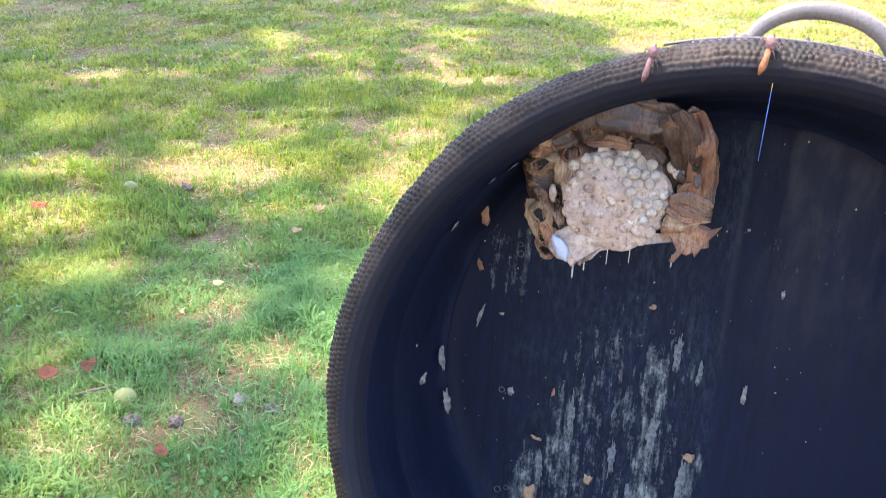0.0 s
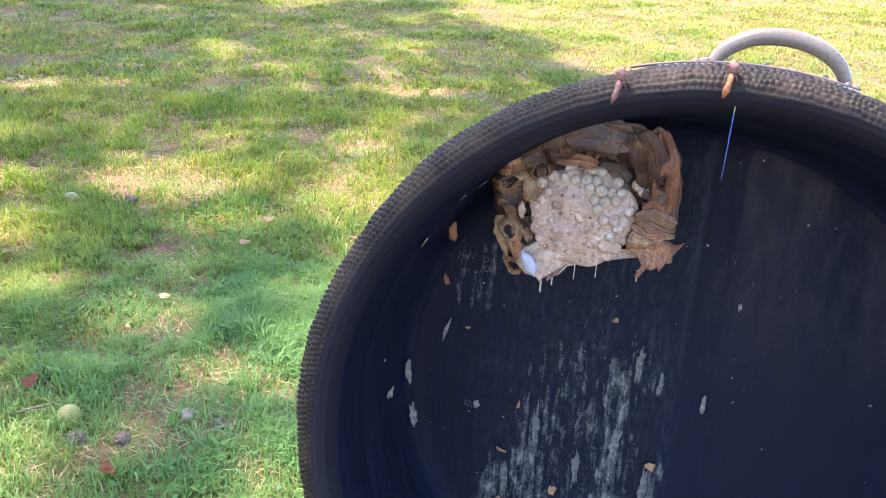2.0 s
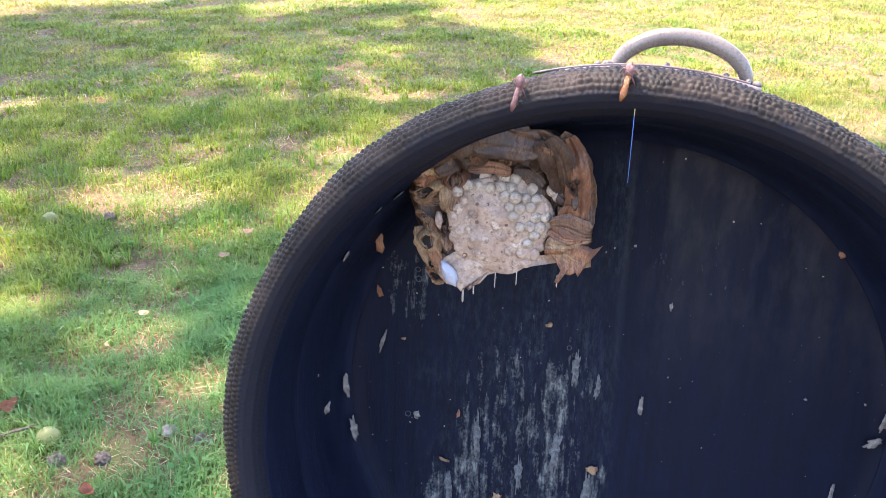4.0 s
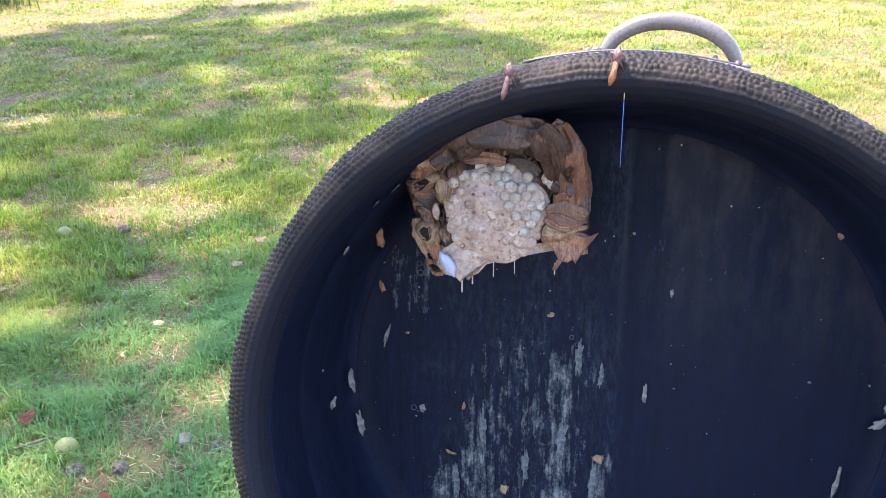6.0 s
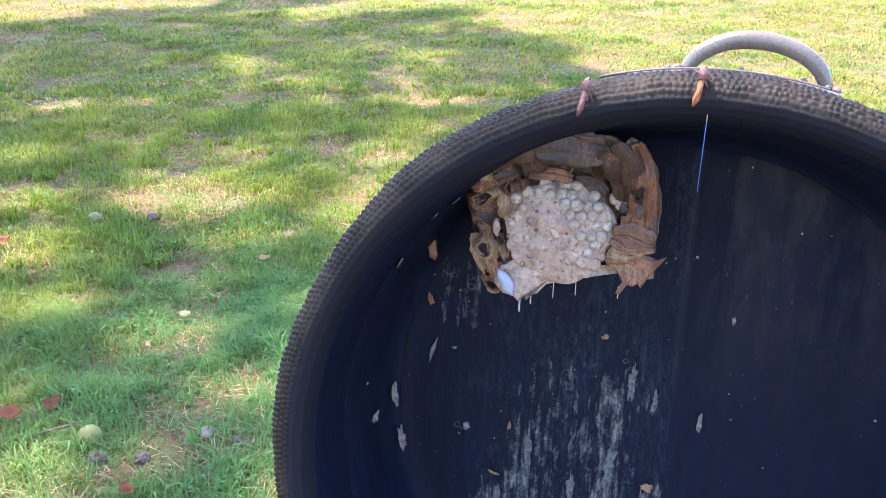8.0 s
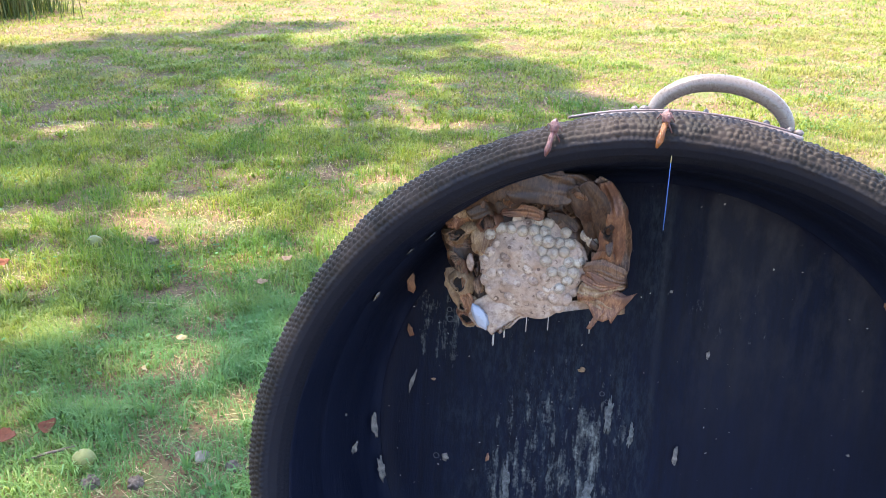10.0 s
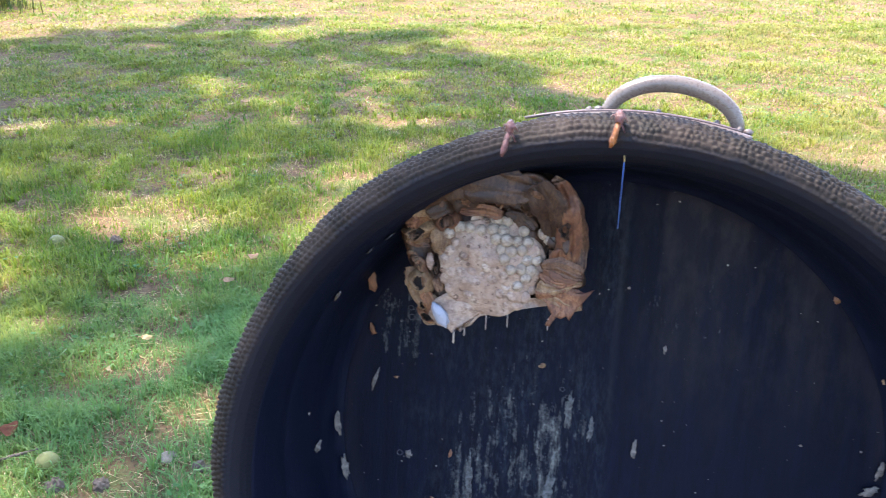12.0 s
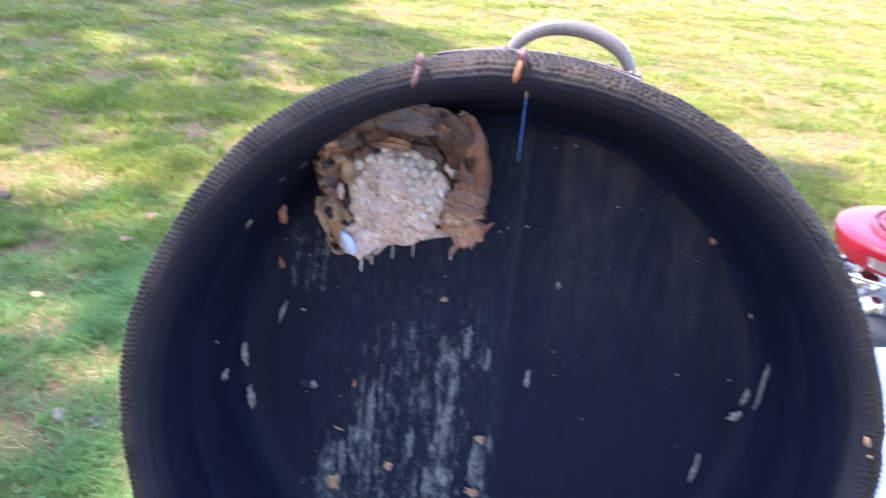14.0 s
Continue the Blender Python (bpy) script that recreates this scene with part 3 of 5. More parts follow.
def build_clover():
    """Low broad leaves between the blades."""
    rng = np.random.default_rng(9)
    n = 16000
    x, y = rng.uniform(-2.6, 3.2, n), rng.uniform(1.1, 5.2, n)
    keep = (x > -0.62 * y - 0.25) & (x < 0.88 * y + 0.3) & (value_noise(x * 3.1, y * 3.1, 11) > 0.56) & (bareness(x, y) < 0.3)
    x, y = x[keep], y[keep]
    n = len(x)
    a, r = rng.uniform(0, 2 * np.pi, n), rng.uniform(0.004, 0.008, n)
    z = lawn_height(x, y) + rng.uniform(0.012, 0.034, n)
    ux, uy = np.cos(a), np.sin(a)
    c = np.stack([x, y, z], 1)
    u = np.stack([ux, uy, rng.uniform(-0.3, 0.5, n)], 1) * r[:, None]
    s = np.stack([-uy, ux, rng.uniform(-0.3, 0.3, n)], 1) * r[:, None] * 0.75
    v = np.stack([c - u, c - u * 0.3 + s, c + u * 0.8 + s * 0.7, c + u, c + u * 0.8 - s * 0.7, c - u * 0.3 - s], 1).reshape(-1, 3)
    loops = (np.arange(n)[:, None] * 6 + np.arange(6)).ravel()
    tagged(new("clover", raw_mesh(v, loops, np.full(n, 6), CLOVER)), "small broad weed leaves scattered through the lawn", "weeds", kind="stuff")


def build_tall_grass(cx, cy, rx, ry, n, seed):
    rng = np.random.default_rng(seed)
    x, y = cx + rx * rng.normal(0, 0.5, n), cy + ry * rng.normal(0, 0.5, n)
    h, w, a, lean = rng.uniform(0.35, 0.85, n), rng.uniform(0.006, 0.014, n), rng.uniform(0, 2 * np.pi, n), rng.uniform(0.05, 0.5, n)
    dx, dy = np.cos(a), np.sin(a)
    base = np.stack([x, y, 0 * x - 0.005], 1)
    side = np.stack([-dy * w / 2, dx * w / 2, 0 * x], 1)
    mid = base + np.stack([dx * h * lean * 0.3, dy * h * lean * 0.3, h * 0.6], 1)
    tip = base + np.stack([dx * h * lean, dy * h * lean, h], 1)
    v = np.stack([base - side, base + side, mid - side * 0.8, mid + side * 0.8, tip], 1).reshape(-1, 3)
    loops = (np.arange(n)[:, None] * 5 + np.array([0, 1, 3, 2, 2, 3, 4])).ravel()
    tagged(new("tall_grass", raw_mesh(v, loops, np.tile([4, 3], n), REED)), "unmown tall dark grass at the lawn's edge", "tall grass", kind="stuff")


# ---- the shade tree, beside the lawn ----
# sunny gaps in the tree's shade: x, y, radius across, radius along
GAPS = [(-0.80, 2.98, 0.35, 0.25), (-1.30, 2.50, 0.26, 0.18), (-1.42, 2.90, 0.18, 0.15), (-0.62, 1.93, 0.17, 0.15), (-0.40, 1.72, 0.13, 0.10), (0.12, 4.25, 0.22, 0.16), (-1.02, 2.10, 0.15, 0.12),
        (0.05, 5.25, 0.20, 0.16), (0.10, 6.1, 0.15, 0.15), (-2.1, 3.5, 0.25, 0.3), (-0.08, 3.4, 0.20, 0.16), (-0.5, 2.6, 0.17, 0.13), (-1.70, 4.2, 0.20, 0.11), (-1.62, 3.45, 0.16, 0.14), (-0.95, 1.72, 0.10, 0.09), (-3.0, 6.9, 0.5, 0.45), (-1.2, 6.85, 0.22, 0.12), (0.80, 0.10, 0.42, 0.32)]


def build_tree():
    rng = np.random.default_rng(21)
    root = thing("shade_tree", pose(-5.2, 3.2, 0), "tall broadleaf tree whose crown shades the lawn", "tree")
    inv = Matrix.Translation((5.2, -3.2, 0))
    trunk = [(0.05 * math.sin(k * 1.3), 0.04 * math.cos(k), 1.12 * k - 0.05) for k in range(9)]
    part("trunk", tube(trunk, [0.30, 0.25, 0.23, 0.21, 0.19, 0.165, 0.13, 0.09, 0.05], 14), BARK, root)
    n = 30000
    x, y = rng.uniform(-6.5, 3.6, n), rng.uniform(-0.2, 7.6, n)
    d = value_noise(x * 1.5, y * 1.5, 31) * 0.5 + value_noise(x * 4, y * 4, 32) * 0.5
    edge = np.minimum(1.45 - 0.52 * (y - 4.4), 3.0) - x                      # the shade's sunny edge
    edge = np.minimum(edge, 7.25 - y + 0.12 * x + 1.5 * (value_noise(x * 1.4, y * 0.9, 36) - 0.5))
    for cx, cy, rx, ry in ((0.12, 0.30, 0.24, 0.40),):   # unseen leaves packed here to shade the tub's left rim
        d = np.where(((x - cx) / rx) ** 2 + ((y - cy) / ry) ** 2 < 1, 1.0, d)
    keep = (edge + 0.7 * (value_noise(x * 2.2, y * 2.2, 33) - 0.5) > 0) & (d > np.where(y > 3.2, 0.15, 0.38))
    for cx, cy, rx, ry in GAPS:
        keep &= ((x - cx) / rx) ** 2 + ((y - cy) / ry) ** 2 + 0.9 * (value_noise(x * 8, y * 8, 34) - 0.5) > 1
    thin = ((x + 0.45) / 1.2) ** 2 + ((y - 4.3) / 1.4) ** 2 + 1.2 * (value_noise(x * 3, y * 3, 35) - 0.5) < 1      # an airy part of the crown
    keep &= ~thin | (rng.uniform(0, 1, n) < 0.55)
    x, y = x[keep], y[keep]
    n = len(x)
    h = 7.4 + 2.4 * rng.beta(2, 2, n)
    c = np.stack([x + h * SUN.x / SUN.z, y + h * SUN.y / SUN.z, h], 1)
    a, tilt, r = rng.uniform(0, 2 * np.pi, n), rng.uniform(-0.6, 0.6, (n, 2)), rng.uniform(0.05, 0.095, n)
    u = np.stack([np.cos(a), np.sin(a), tilt[:, 0]], 1) * r[:, None]
    s = np.stack([-np.sin(a), np.cos(a), tilt[:, 1]], 1) * r[:, None] * 0.55
    c = c - np.array([-5.2, 3.2, 0])
    v = np.stack([c - u, c - u * 0.3 + s, c + u * 0.5 + s * 0.8, c + u * 1.1, c + u * 0.5 - s * 0.8, c - u * 0.3 - s], 1).reshape(-1, 3)
    loops = (np.arange(n)[:, None] * 6 + np.arange(6)).ravel()
    part("crown", raw_mesh(v, loops, np.full(n, 6), LEAF), LEAF, root, "green leaves with gaps of sky")
    ends = c[rng.choice(n, 11, replace=False)]
    for e in ends:
        k = rng.integers(4, 8)
        p0, p3 = Vector(trunk[k]), Vector(e)
        pts = [p0.lerp(p3, f) + Vector((0, 0, 0.5 * math.sin(math.pi * f))) for f in (0, 0.25, 0.5, 0.75, 1)]
        part("limb", tube(pts, [0.07, 0.055, 0.04, 0.026, 0.012], 8), BARK, root)


# ---- the table under the tub ----
TABLE_TOP = 0.5635


def build_table():
    x0, x1, y0, y1 = 0.06, 0.98, 0.20, 0.90
    root = thing("plastic_table", pose((x0 + x1) / 2, (y0 + y1) / 2, 0), "pale blue-grey plastic table under the tub", "table")
    hx, hy = (x1 - x0) / 2, (y1 - y0) / 2
    part("tabletop", block(-hx, hx, -hy, hy, TABLE_TOP - 0.035, TABLE_TOP, 0.012, 3), TABLE, root)
    for sx in (-1, 1):
        for sy in (-1, 1):
            px, py = sx * (hx - 0.05), sy * (hy - 0.05)
            leg = part("leg", tube([(px, py, TABLE_TOP - 0.03), (px + sx * 0.015, py + sy * 0.01, 0.3), (px + sx * 0.03, py + sy * 0.02, 0.0)], 0.014, 12), STEEL_LEG, root, "grey steel tube")
            part("foot_cap", tube([(px + sx * 0.029, py + sy * 0.019, 0.03), (px + sx * 0.03, py + sy * 0.02, -0.004)], 0.018, 12), DARK, leg)


# ---- the tub, lying on its side with the mouth towards the path ----
AXIS = Vector((-0.2631, -0.9377, 0.2267)).normalized()
ACROSS = Vector((0, 0, 1)).cross(AXIS).normalized()
UPWARD = AXIS.cross(ACROSS)
BASE = Vector((0.2087, 0.5298, 0.7799))
TUB = Matrix((ACROSS, UPWARD, AXIS)).transposed().to_4x4()
TUB.translation = BASE


def wall_radius(w):
    """The inner wall's radius at a height w over the inner base."""
    return 0.2085 + 0.118 * max(w, 0.0)


def woven_rim():
    """A rolled lip moulded as basket weave: rows of rounded pads, laid half a pad apart."""
    prof = [(0.2256, 0.1276), (0.2272, 0.1322), (0.2300, 0.1380), (0.2340, 0.1425), (0.2380, 0.1445), (0.2430, 0.1435), (0.2470, 0.1405), (0.2498, 0.1365), (0.2518, 0.1310), (0.2526, 0.1250), (0.2508, 0.1180)]
    pts = [Vector((r, z, 0)) for r, z in prof]
    dist = [0.0]
    for a, b in zip(pts, pts[1:]):
        dist.append(dist[-1] + (b - a).length)
    rows, per_row, round_pads, per_pad = 14, 6, 400, 6
    nv, na = rows * per_row + 1, round_pads * per_pad
    s = np.linspace(0, dist[-1], nv)
    rr, zz = np.interp(s, dist, [p.x for p in pts]), np.interp(s, dist, [p.y for p in pts])
    tr, tz = np.gradient(rr, s), np.gradient(zz, s)
    ln = np.hypot(tr, tz)
    nr, nz = -tz / ln, tr / ln
    a = np.arange(na) / na * 2 * np.pi
    row = s / dist[-1] * rows
    drift = 0.5 * (value_noise(a * 34, a * 0, 21) - 0.5) + 0.4 * (value_noise(a * 90, a * 0, 22) - 0.5)
    worn = np.clip(1.3 * np.cos(a - 0.9) - 0.4, 0, 1)                        # the upper right is the most crumbled
    lane = row[:, None] + (0.25 + 0.9 * worn) * drift[None, :]
    ri = np.floor(lane)
    along = np.arange(na)[None, :] / per_pad + 0.5 * ri + (0.10 + 0.45 * worn) * np.sin(a * 23 + 2.3 * ri) + (0.08 + 0.35 * worn) * np.sin(a * 61 + ri)
    pad = np.abs(np.sin(np.pi * along)) ** 0.8 * np.abs(np.sin(np.pi * lane)) ** 0.8
    wear = (0.55 - 0.35 * worn)[None, :] + (0.55 + 0.7 * worn)[None, :] * value_noise(np.tile(a[None, :] * 40, (nv, 1)), np.tile(row[:, None], (1, na)), 3)
    right = np.clip(np.cos(a - 0.6), 0, 1)[None, :]
    h = 0.0020 * pad * wear * (1 - 0.30 * right) - 0.0009 + 0.0012 * (value_noise(np.tile(a[None, :] * 22, (nv, 1)), np.tile(row[:, None] * 0.5, (1, na)), 8) - 0.5) + 0.0008 * np.sin(a * 9)[None, :]
    f = s / dist[-1]
    fade = np.clip((f - 0.32) / 0.24, 0, 1) * np.clip((0.97 - f) / 0.12, 0, 1)        # the weave runs out towards both edges
    h = h * (0.10 + 0.90 * fade)[:, None]
    R, Z = rr[:, None] + nr[:, None] * h, zz[:, None] + nz[:, None] * h
    vx, vy = R * np.cos(a)[None, :], R * np.sin(a)[None, :]
    v = np.stack([vx, vy, Z], 2).reshape(-1, 3)
    tail = [(0.2495, 0.1165), (0.238, 0.112), (0.2300, 0.1240), (0.2285, 0.1300)]
    extra = [np.stack([r * np.cos(a), r * np.sin(a), np.full(na, z)], 1) for r, z in tail]
    v = np.concatenate([v] + extra)
    nrow = nv + len(tail)
    j, i = np.meshgrid(np.arange(nrow - 1), np.arange(na), indexing="ij")
    p, q = j * na + i, j * na + (i + 1) % na
    quads = np.stack([p, q, q + na, p + na], 2).reshape(-1, 4)
    return raw_mesh(v, quads.ravel(), np.full(len(quads), 4), RIM, True)


def build_tub():
    root = thing("tub", TUB, "round black plastic tub with a basket-weave rim, lying on its side", "tub")
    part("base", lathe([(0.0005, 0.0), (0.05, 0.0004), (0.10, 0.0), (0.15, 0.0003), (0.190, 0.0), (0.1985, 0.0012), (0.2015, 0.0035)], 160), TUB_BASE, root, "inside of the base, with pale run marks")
    inner = [(0.2018, 0.0036), (0.2050, 0.0062), (0.2085, 0.012)] + [(wall_radius(w), w) for w in (0.03, 0.055, 0.080)]
    inner += [(0.2192, 0.083), (0.2200, 0.0855), (0.2196, 0.088), (0.2222, 0.1085), (0.2250, 0.1240), (0.2272, 0.1316)]
    outer = [(0.2345, 0.111), (0.2290, 0.08), (0.2225, 0.03), (0.2185, -0.006), (0.2160, -0.0115), (0.2100, -0.0135), (0.0005, -0.0135)]
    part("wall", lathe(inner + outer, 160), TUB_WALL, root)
    part("rim", woven_rim(), RIM, root, "moulded basket-weave lip, dark brown and dusty")
    # the handle stands on the upper side, behind the lip
    stops = [(-0.0165, 0.2440), (-0.0140, 0.2525), (-0.0080, 0.2615), (0.0060, 0.2690), (0.0250, 0.2705), (0.0420, 0.2665), (0.0540, 0.2590), (0.0600, 0.2500), (0.0615, 0.2380)]
    pts, rad = [], []
    for k in range(33):
        f = k / 32 * (len(stops) - 1)
        i = min(int(f), len(stops) - 2)
        p = [Vector(stops[min(max(i + d, 0), len(stops) - 1)]) for d in (-1, 0, 1, 2)]
        t = f - i
        q = 0.5 * (2 * p[1] + (p[2] - p[0]) * t + (2 * p[0] - 5 * p[1] + 4 * p[2] - p[3]) * t * t + (3 * p[1] - p[0] - 3 * p[2] + p[3]) * t ** 3)
        pts.append((q.x, q.y, 0.106 + 0.003 * math.sin(math.pi * k / 32)))
        rad.append(0.0026 + 0.0024 * math.sin(math.pi * k / 32) ** 0.6)
    handle = part("handle", tube(pts, rad, 16), HANDLE, root, "grey-tan carrying handle, worn shiny on top")
    bm = bmesh.new()
    rows = []
    for k in range(41):
        a = radians(90 + 10.5 - 26.0 * k / 40)
        rows.append([bm.verts.new((r * math.cos(a), r * math.sin(a), w)) for r, w in ((0.236, 0.098), (0.2524, 0.098), (0.2534, 0.101), (0.2534, 0.116), (0.2524, 0.119), (0.236, 0.119))])
    for p, q in zip(rows, rows[1:]):
        for j in range(6):
            bm.faces.new((p[j], p[(j + 1) % 6], q[(j + 1) % 6], q[j]))
    bm.faces.new(rows[0]), bm.faces.new(rows[-1][::-1])
    strap = part("handle_strap", bm, STRAP, root, "flat strap under the handle")
    for w in (0.1005, 0.1150):
        rail = [(0.2538 * math.cos(radians(104 - 1.0 * k)), 0.2538 * math.sin(radians(104 - 1.0 * k)), w) for k in range(29)]
        part("strap_edge", tube(rail, 0.0008, 8), RAIL, strap, "pale worn edge")
    # small crumbs caught along the strap
    for deg in (95.5, 94.2, 86.5, 79.0, 76.2, 75.0):
        a = radians(deg)
        b = ball(0.0016 + 0.0018 * (deg * 0.37 % 1), 0.0021, 0.0030, deg, 0.3, 20, 2)
        bmesh.ops.translate(b, vec=(0.2545 * math.cos(a), 0.2545 * math.sin(a), 0.110), verts=b.verts)
        part("strap_crumb", b, STRAP, strap)


# ---- the hornet nest ----
NEST_C = (-0.080, 0.158)
NEST_OUT = [(-0.1441, 0.1666), (-0.1380, 0.187), (-0.1233, 0.2031), (-0.0977, 0.2120), (-0.0687, 0.2150), (-0.0466, 0.2130), (-0.0295, 0.1928),
            (-0.0204, 0.1565), (-0.0195, 0.1340), (-0.0300, 0.1230), (-0.0595, 0.1212), (-0.0817, 0.1138), (-0.1017, 0.1000), (-0.1237, 0.1005), (-0.1376, 0.1278)]


def nest_reach(angle):
    """The nest's outline: its distance from the middle in a direction."""
    best = 0.05
    d = Vector((math.cos(angle), math.sin(angle)))
    c = Vector(NEST_C)
    for p, q in zip(NEST_OUT, NEST_OUT[1:] + NEST_OUT[:1]):
        e = Vector(q) - Vector(p)
        det = d.x * -e.y + d.y * e.x
        if abs(det) < 1e-9:
            continue
        rel = Vector(p) - c
        s = (rel.x * -e.y + rel.y * e.x) / det
        k = (d.x * rel.y - d.y * rel.x) / det
        if s > 0 and -1e-6 <= k <= 1 + 1e-6:
            best = s
    return best


def nest_front(s, angle):
    """How far the nest's front stands off the base, from its middle (s 0) to its edge (s 1)."""
    low = max(0.0, -math.sin(angle)) ** 2
    prof = [(0.0, 0.090), (0.45, 0.087), (0.56, 0.085), (0.62, 0.080), (0.72, 0.084), (0.80, 0.089), (0.90, 0.084), (0.97, 0.066), (1.0, 0.045)]
    w = float(np.interp(s, [p[0] for p in prof], [p[1] for p in prof])) * (1 + 0.30 * max(0.0, math.sin(angle)) ** 2 * min(1.0, max(0.0, (s - 0.62) / 0.2)))
    top = max(0.0, math.sin(angle)) * min(1.0, max(0.0, (s - 0.72) / 0.22))
    w = w * (1 - top) + 0.122 * top
    open_w = float(np.interp(s, [0, 0.6, 0.9, 1.0], [0.090, 0.084, 0.074, 0.066]))
    return w * (1 - low) + open_w * low


def nest_point(s, angle):
    r = nest_reach(angle) * s
    return Vector((NEST_C[0] + r * math.cos(angle), NEST_C[1] + r * math.sin(angle), nest_front(s, angle)))


def ribbon(path, width, curl, seed, across=7, thick=0.0005, end=0.35, fray=0.6, pleat=0.0):
    """A torn paper band along a path: tapered ends, frayed edges, rounded across."""
    pts = [Vector(p) for p in path]
    n = len(pts)
    layers = []
    bm = bmesh.new()
    for side in (0, 1):
        rows = []
        for i, p in enumerate(pts):
            d = (pts[min(i + 1, n - 1)] - pts[max(i - 1, 0)]).normalized()
            out = d.cross(Vector((0, 0, 1))).normalized()
            f = i / (n - 1)
            taper = max(0.10, math.sin(math.pi * min(max(f, 0.02), 0.98)) ** end)
            row = []
            for j in range(across):
                t = 2 * j / (across - 1) - 1
                edge = 1 + (fray * noise.noise(Vector((i * 0.45, seed * 3.1 + (7 if t > 0 else 0), 0))) if abs(t) > 0.9 else 0)
                fold = (0.0016 - 0.4 * pleat) * noise.noise(Vector((i * 0.30, t * 1.9, seed))) + pleat * noise.noise(Vector((i * 0.06, t * 5.0, seed * 1.7)))
                q = p + out * (t * width / 2 * taper * edge) + Vector((0, 0, curl * (1 - t * t) + fold - side * thick))
                row.append(bm.verts.new(q))
            rows.append(row)
        for a, b in zip(rows, rows[1:]):
            for j in range(across - 1):
                bm.faces.new((a[j], b[j], b[j + 1], a[j + 1]))
        layers.append(rows)
    top, low = layers
    for a, b in ((0, 0), (across - 1, across - 1)):
        for i in range(n - 1):
            bm.faces.new((top[i][a], top[i + 1][a], low[i + 1][b], low[i][b]))
    for i in (0, n - 1):
        for j in range(across - 1):
            bm.faces.new((top[i][j], top[i][j + 1], low[i][j + 1], low[i][j]))
    return bm


COMB_C, COMB_R = (-0.0800, 0.1500), (0.0345, 0.0325)


def comb_height(u, v):
    d = math.hypot((u - COMB_C[0]) / COMB_R[0], (v - COMB_C[1]) / COMB_R[1])
    return 0.0895 + 0.0065 * max(0.0, 1 - d * d) + 0.0032 * noise.noise(Vector((u * 85, v * 85, 1.5)))


def build_nest():
    rng = random.Random(5)
    root = thing("hornet_nest", TUB, "broken-open papery hornet nest with pale capped comb inside the tub", "nest")
    # the paper shell, closed down to the tub's base
    bm = bmesh.new()
    na, ns = 120, 34
    grid = []
    for i in range(na):
        a = 2 * math.pi * i / na
        col = []
        for j in range(1, ns + 1):
            s = j / ns
            p = nest_point(s, a)
            p.z += 0.003 * math.sin(s * 40 + 3 * noise.noise(p * 60)) * max(0, (s - 0.5) * 2) + 0.003 * noise.noise(p * 110) + 0.004 * noise.noise(p * 45)
            k = 1 + 0.06 * noise.noise(p * 90) * s
            col.append(bm.verts.new((NEST_C[0] + (p.x - NEST_C[0]) * k, NEST_C[1] + (p.y - NEST_C[1]) * k, p.z)))
        e = col[-1].co
        for f, z in ((0.08, 0.055), (0.10, 0.022), (0.2, -0.003)):
            col.append(bm.verts.new((e.x + f * (NEST_C[0] - e.x), e.y + f * (NEST_C[1] - e.y), min(z, e.z - 0.004))))
        grid.append(col)
    mid = bm.verts.new((*NEST_C, 0.082))
    for i in range(na):
        p, q = grid[i], grid[(i + 1) % na]
        bm.faces.new((mid, p[0], q[0]))
        for j in range(len(p) - 1):
            bm.faces.new((p[j], p[j + 1], q[j + 1], q[j]))
    part("shell", bm, PAPER_DARK, root, "inner layer of pulp paper, coloured dark for shaded gaps")

    def on_front(u, v):
        """How far the shell's front stands off the base over a point of the base."""
        a = math.atan2(v - NEST_C[1], u - NEST_C[0])
        return nest_front(min(math.hypot(u - NEST_C[0], v - NEST_C[1]) / nest_reach(a), 1.0), a)

    def strip(name, stops, width, lift, mat, seed, curl=0.0022, fray=0.25, end=0.35, label=""):
        """A smooth band of paper laid over the shell along a few stops."""
        pts = [Vector(p) for p in stops]
        path = []
        for i in range(23):
            f = i / 22 * (len(pts) - 1)
            k = min(int(f), len(pts) - 2)
            t = f - k
            p = [pts[min(max(k + d, 0), len(pts) - 1)] for d in (-1, 0, 1, 2)]
            q = 0.5 * (2 * p[1] + (p[2] - p[0]) * t + (2 * p[0] - 5 * p[1] + 4 * p[2] - p[3]) * t * t + (3 * p[1] - p[0] - 3 * p[2] + p[3]) * t ** 3)
            path.append(Vector((q.x, q.y, on_front(q.x, q.y) + lift)))
        part(name, ribbon(path, width * 1.55, curl * 0.45, seed, 15, 0.0004, end * 0.8, fray * 2.2, 0.0022), mat, root, label)

    # tall smooth sheets of the torn wall beside the comb
    tall = "upright smooth sheet of orange-brown paper"
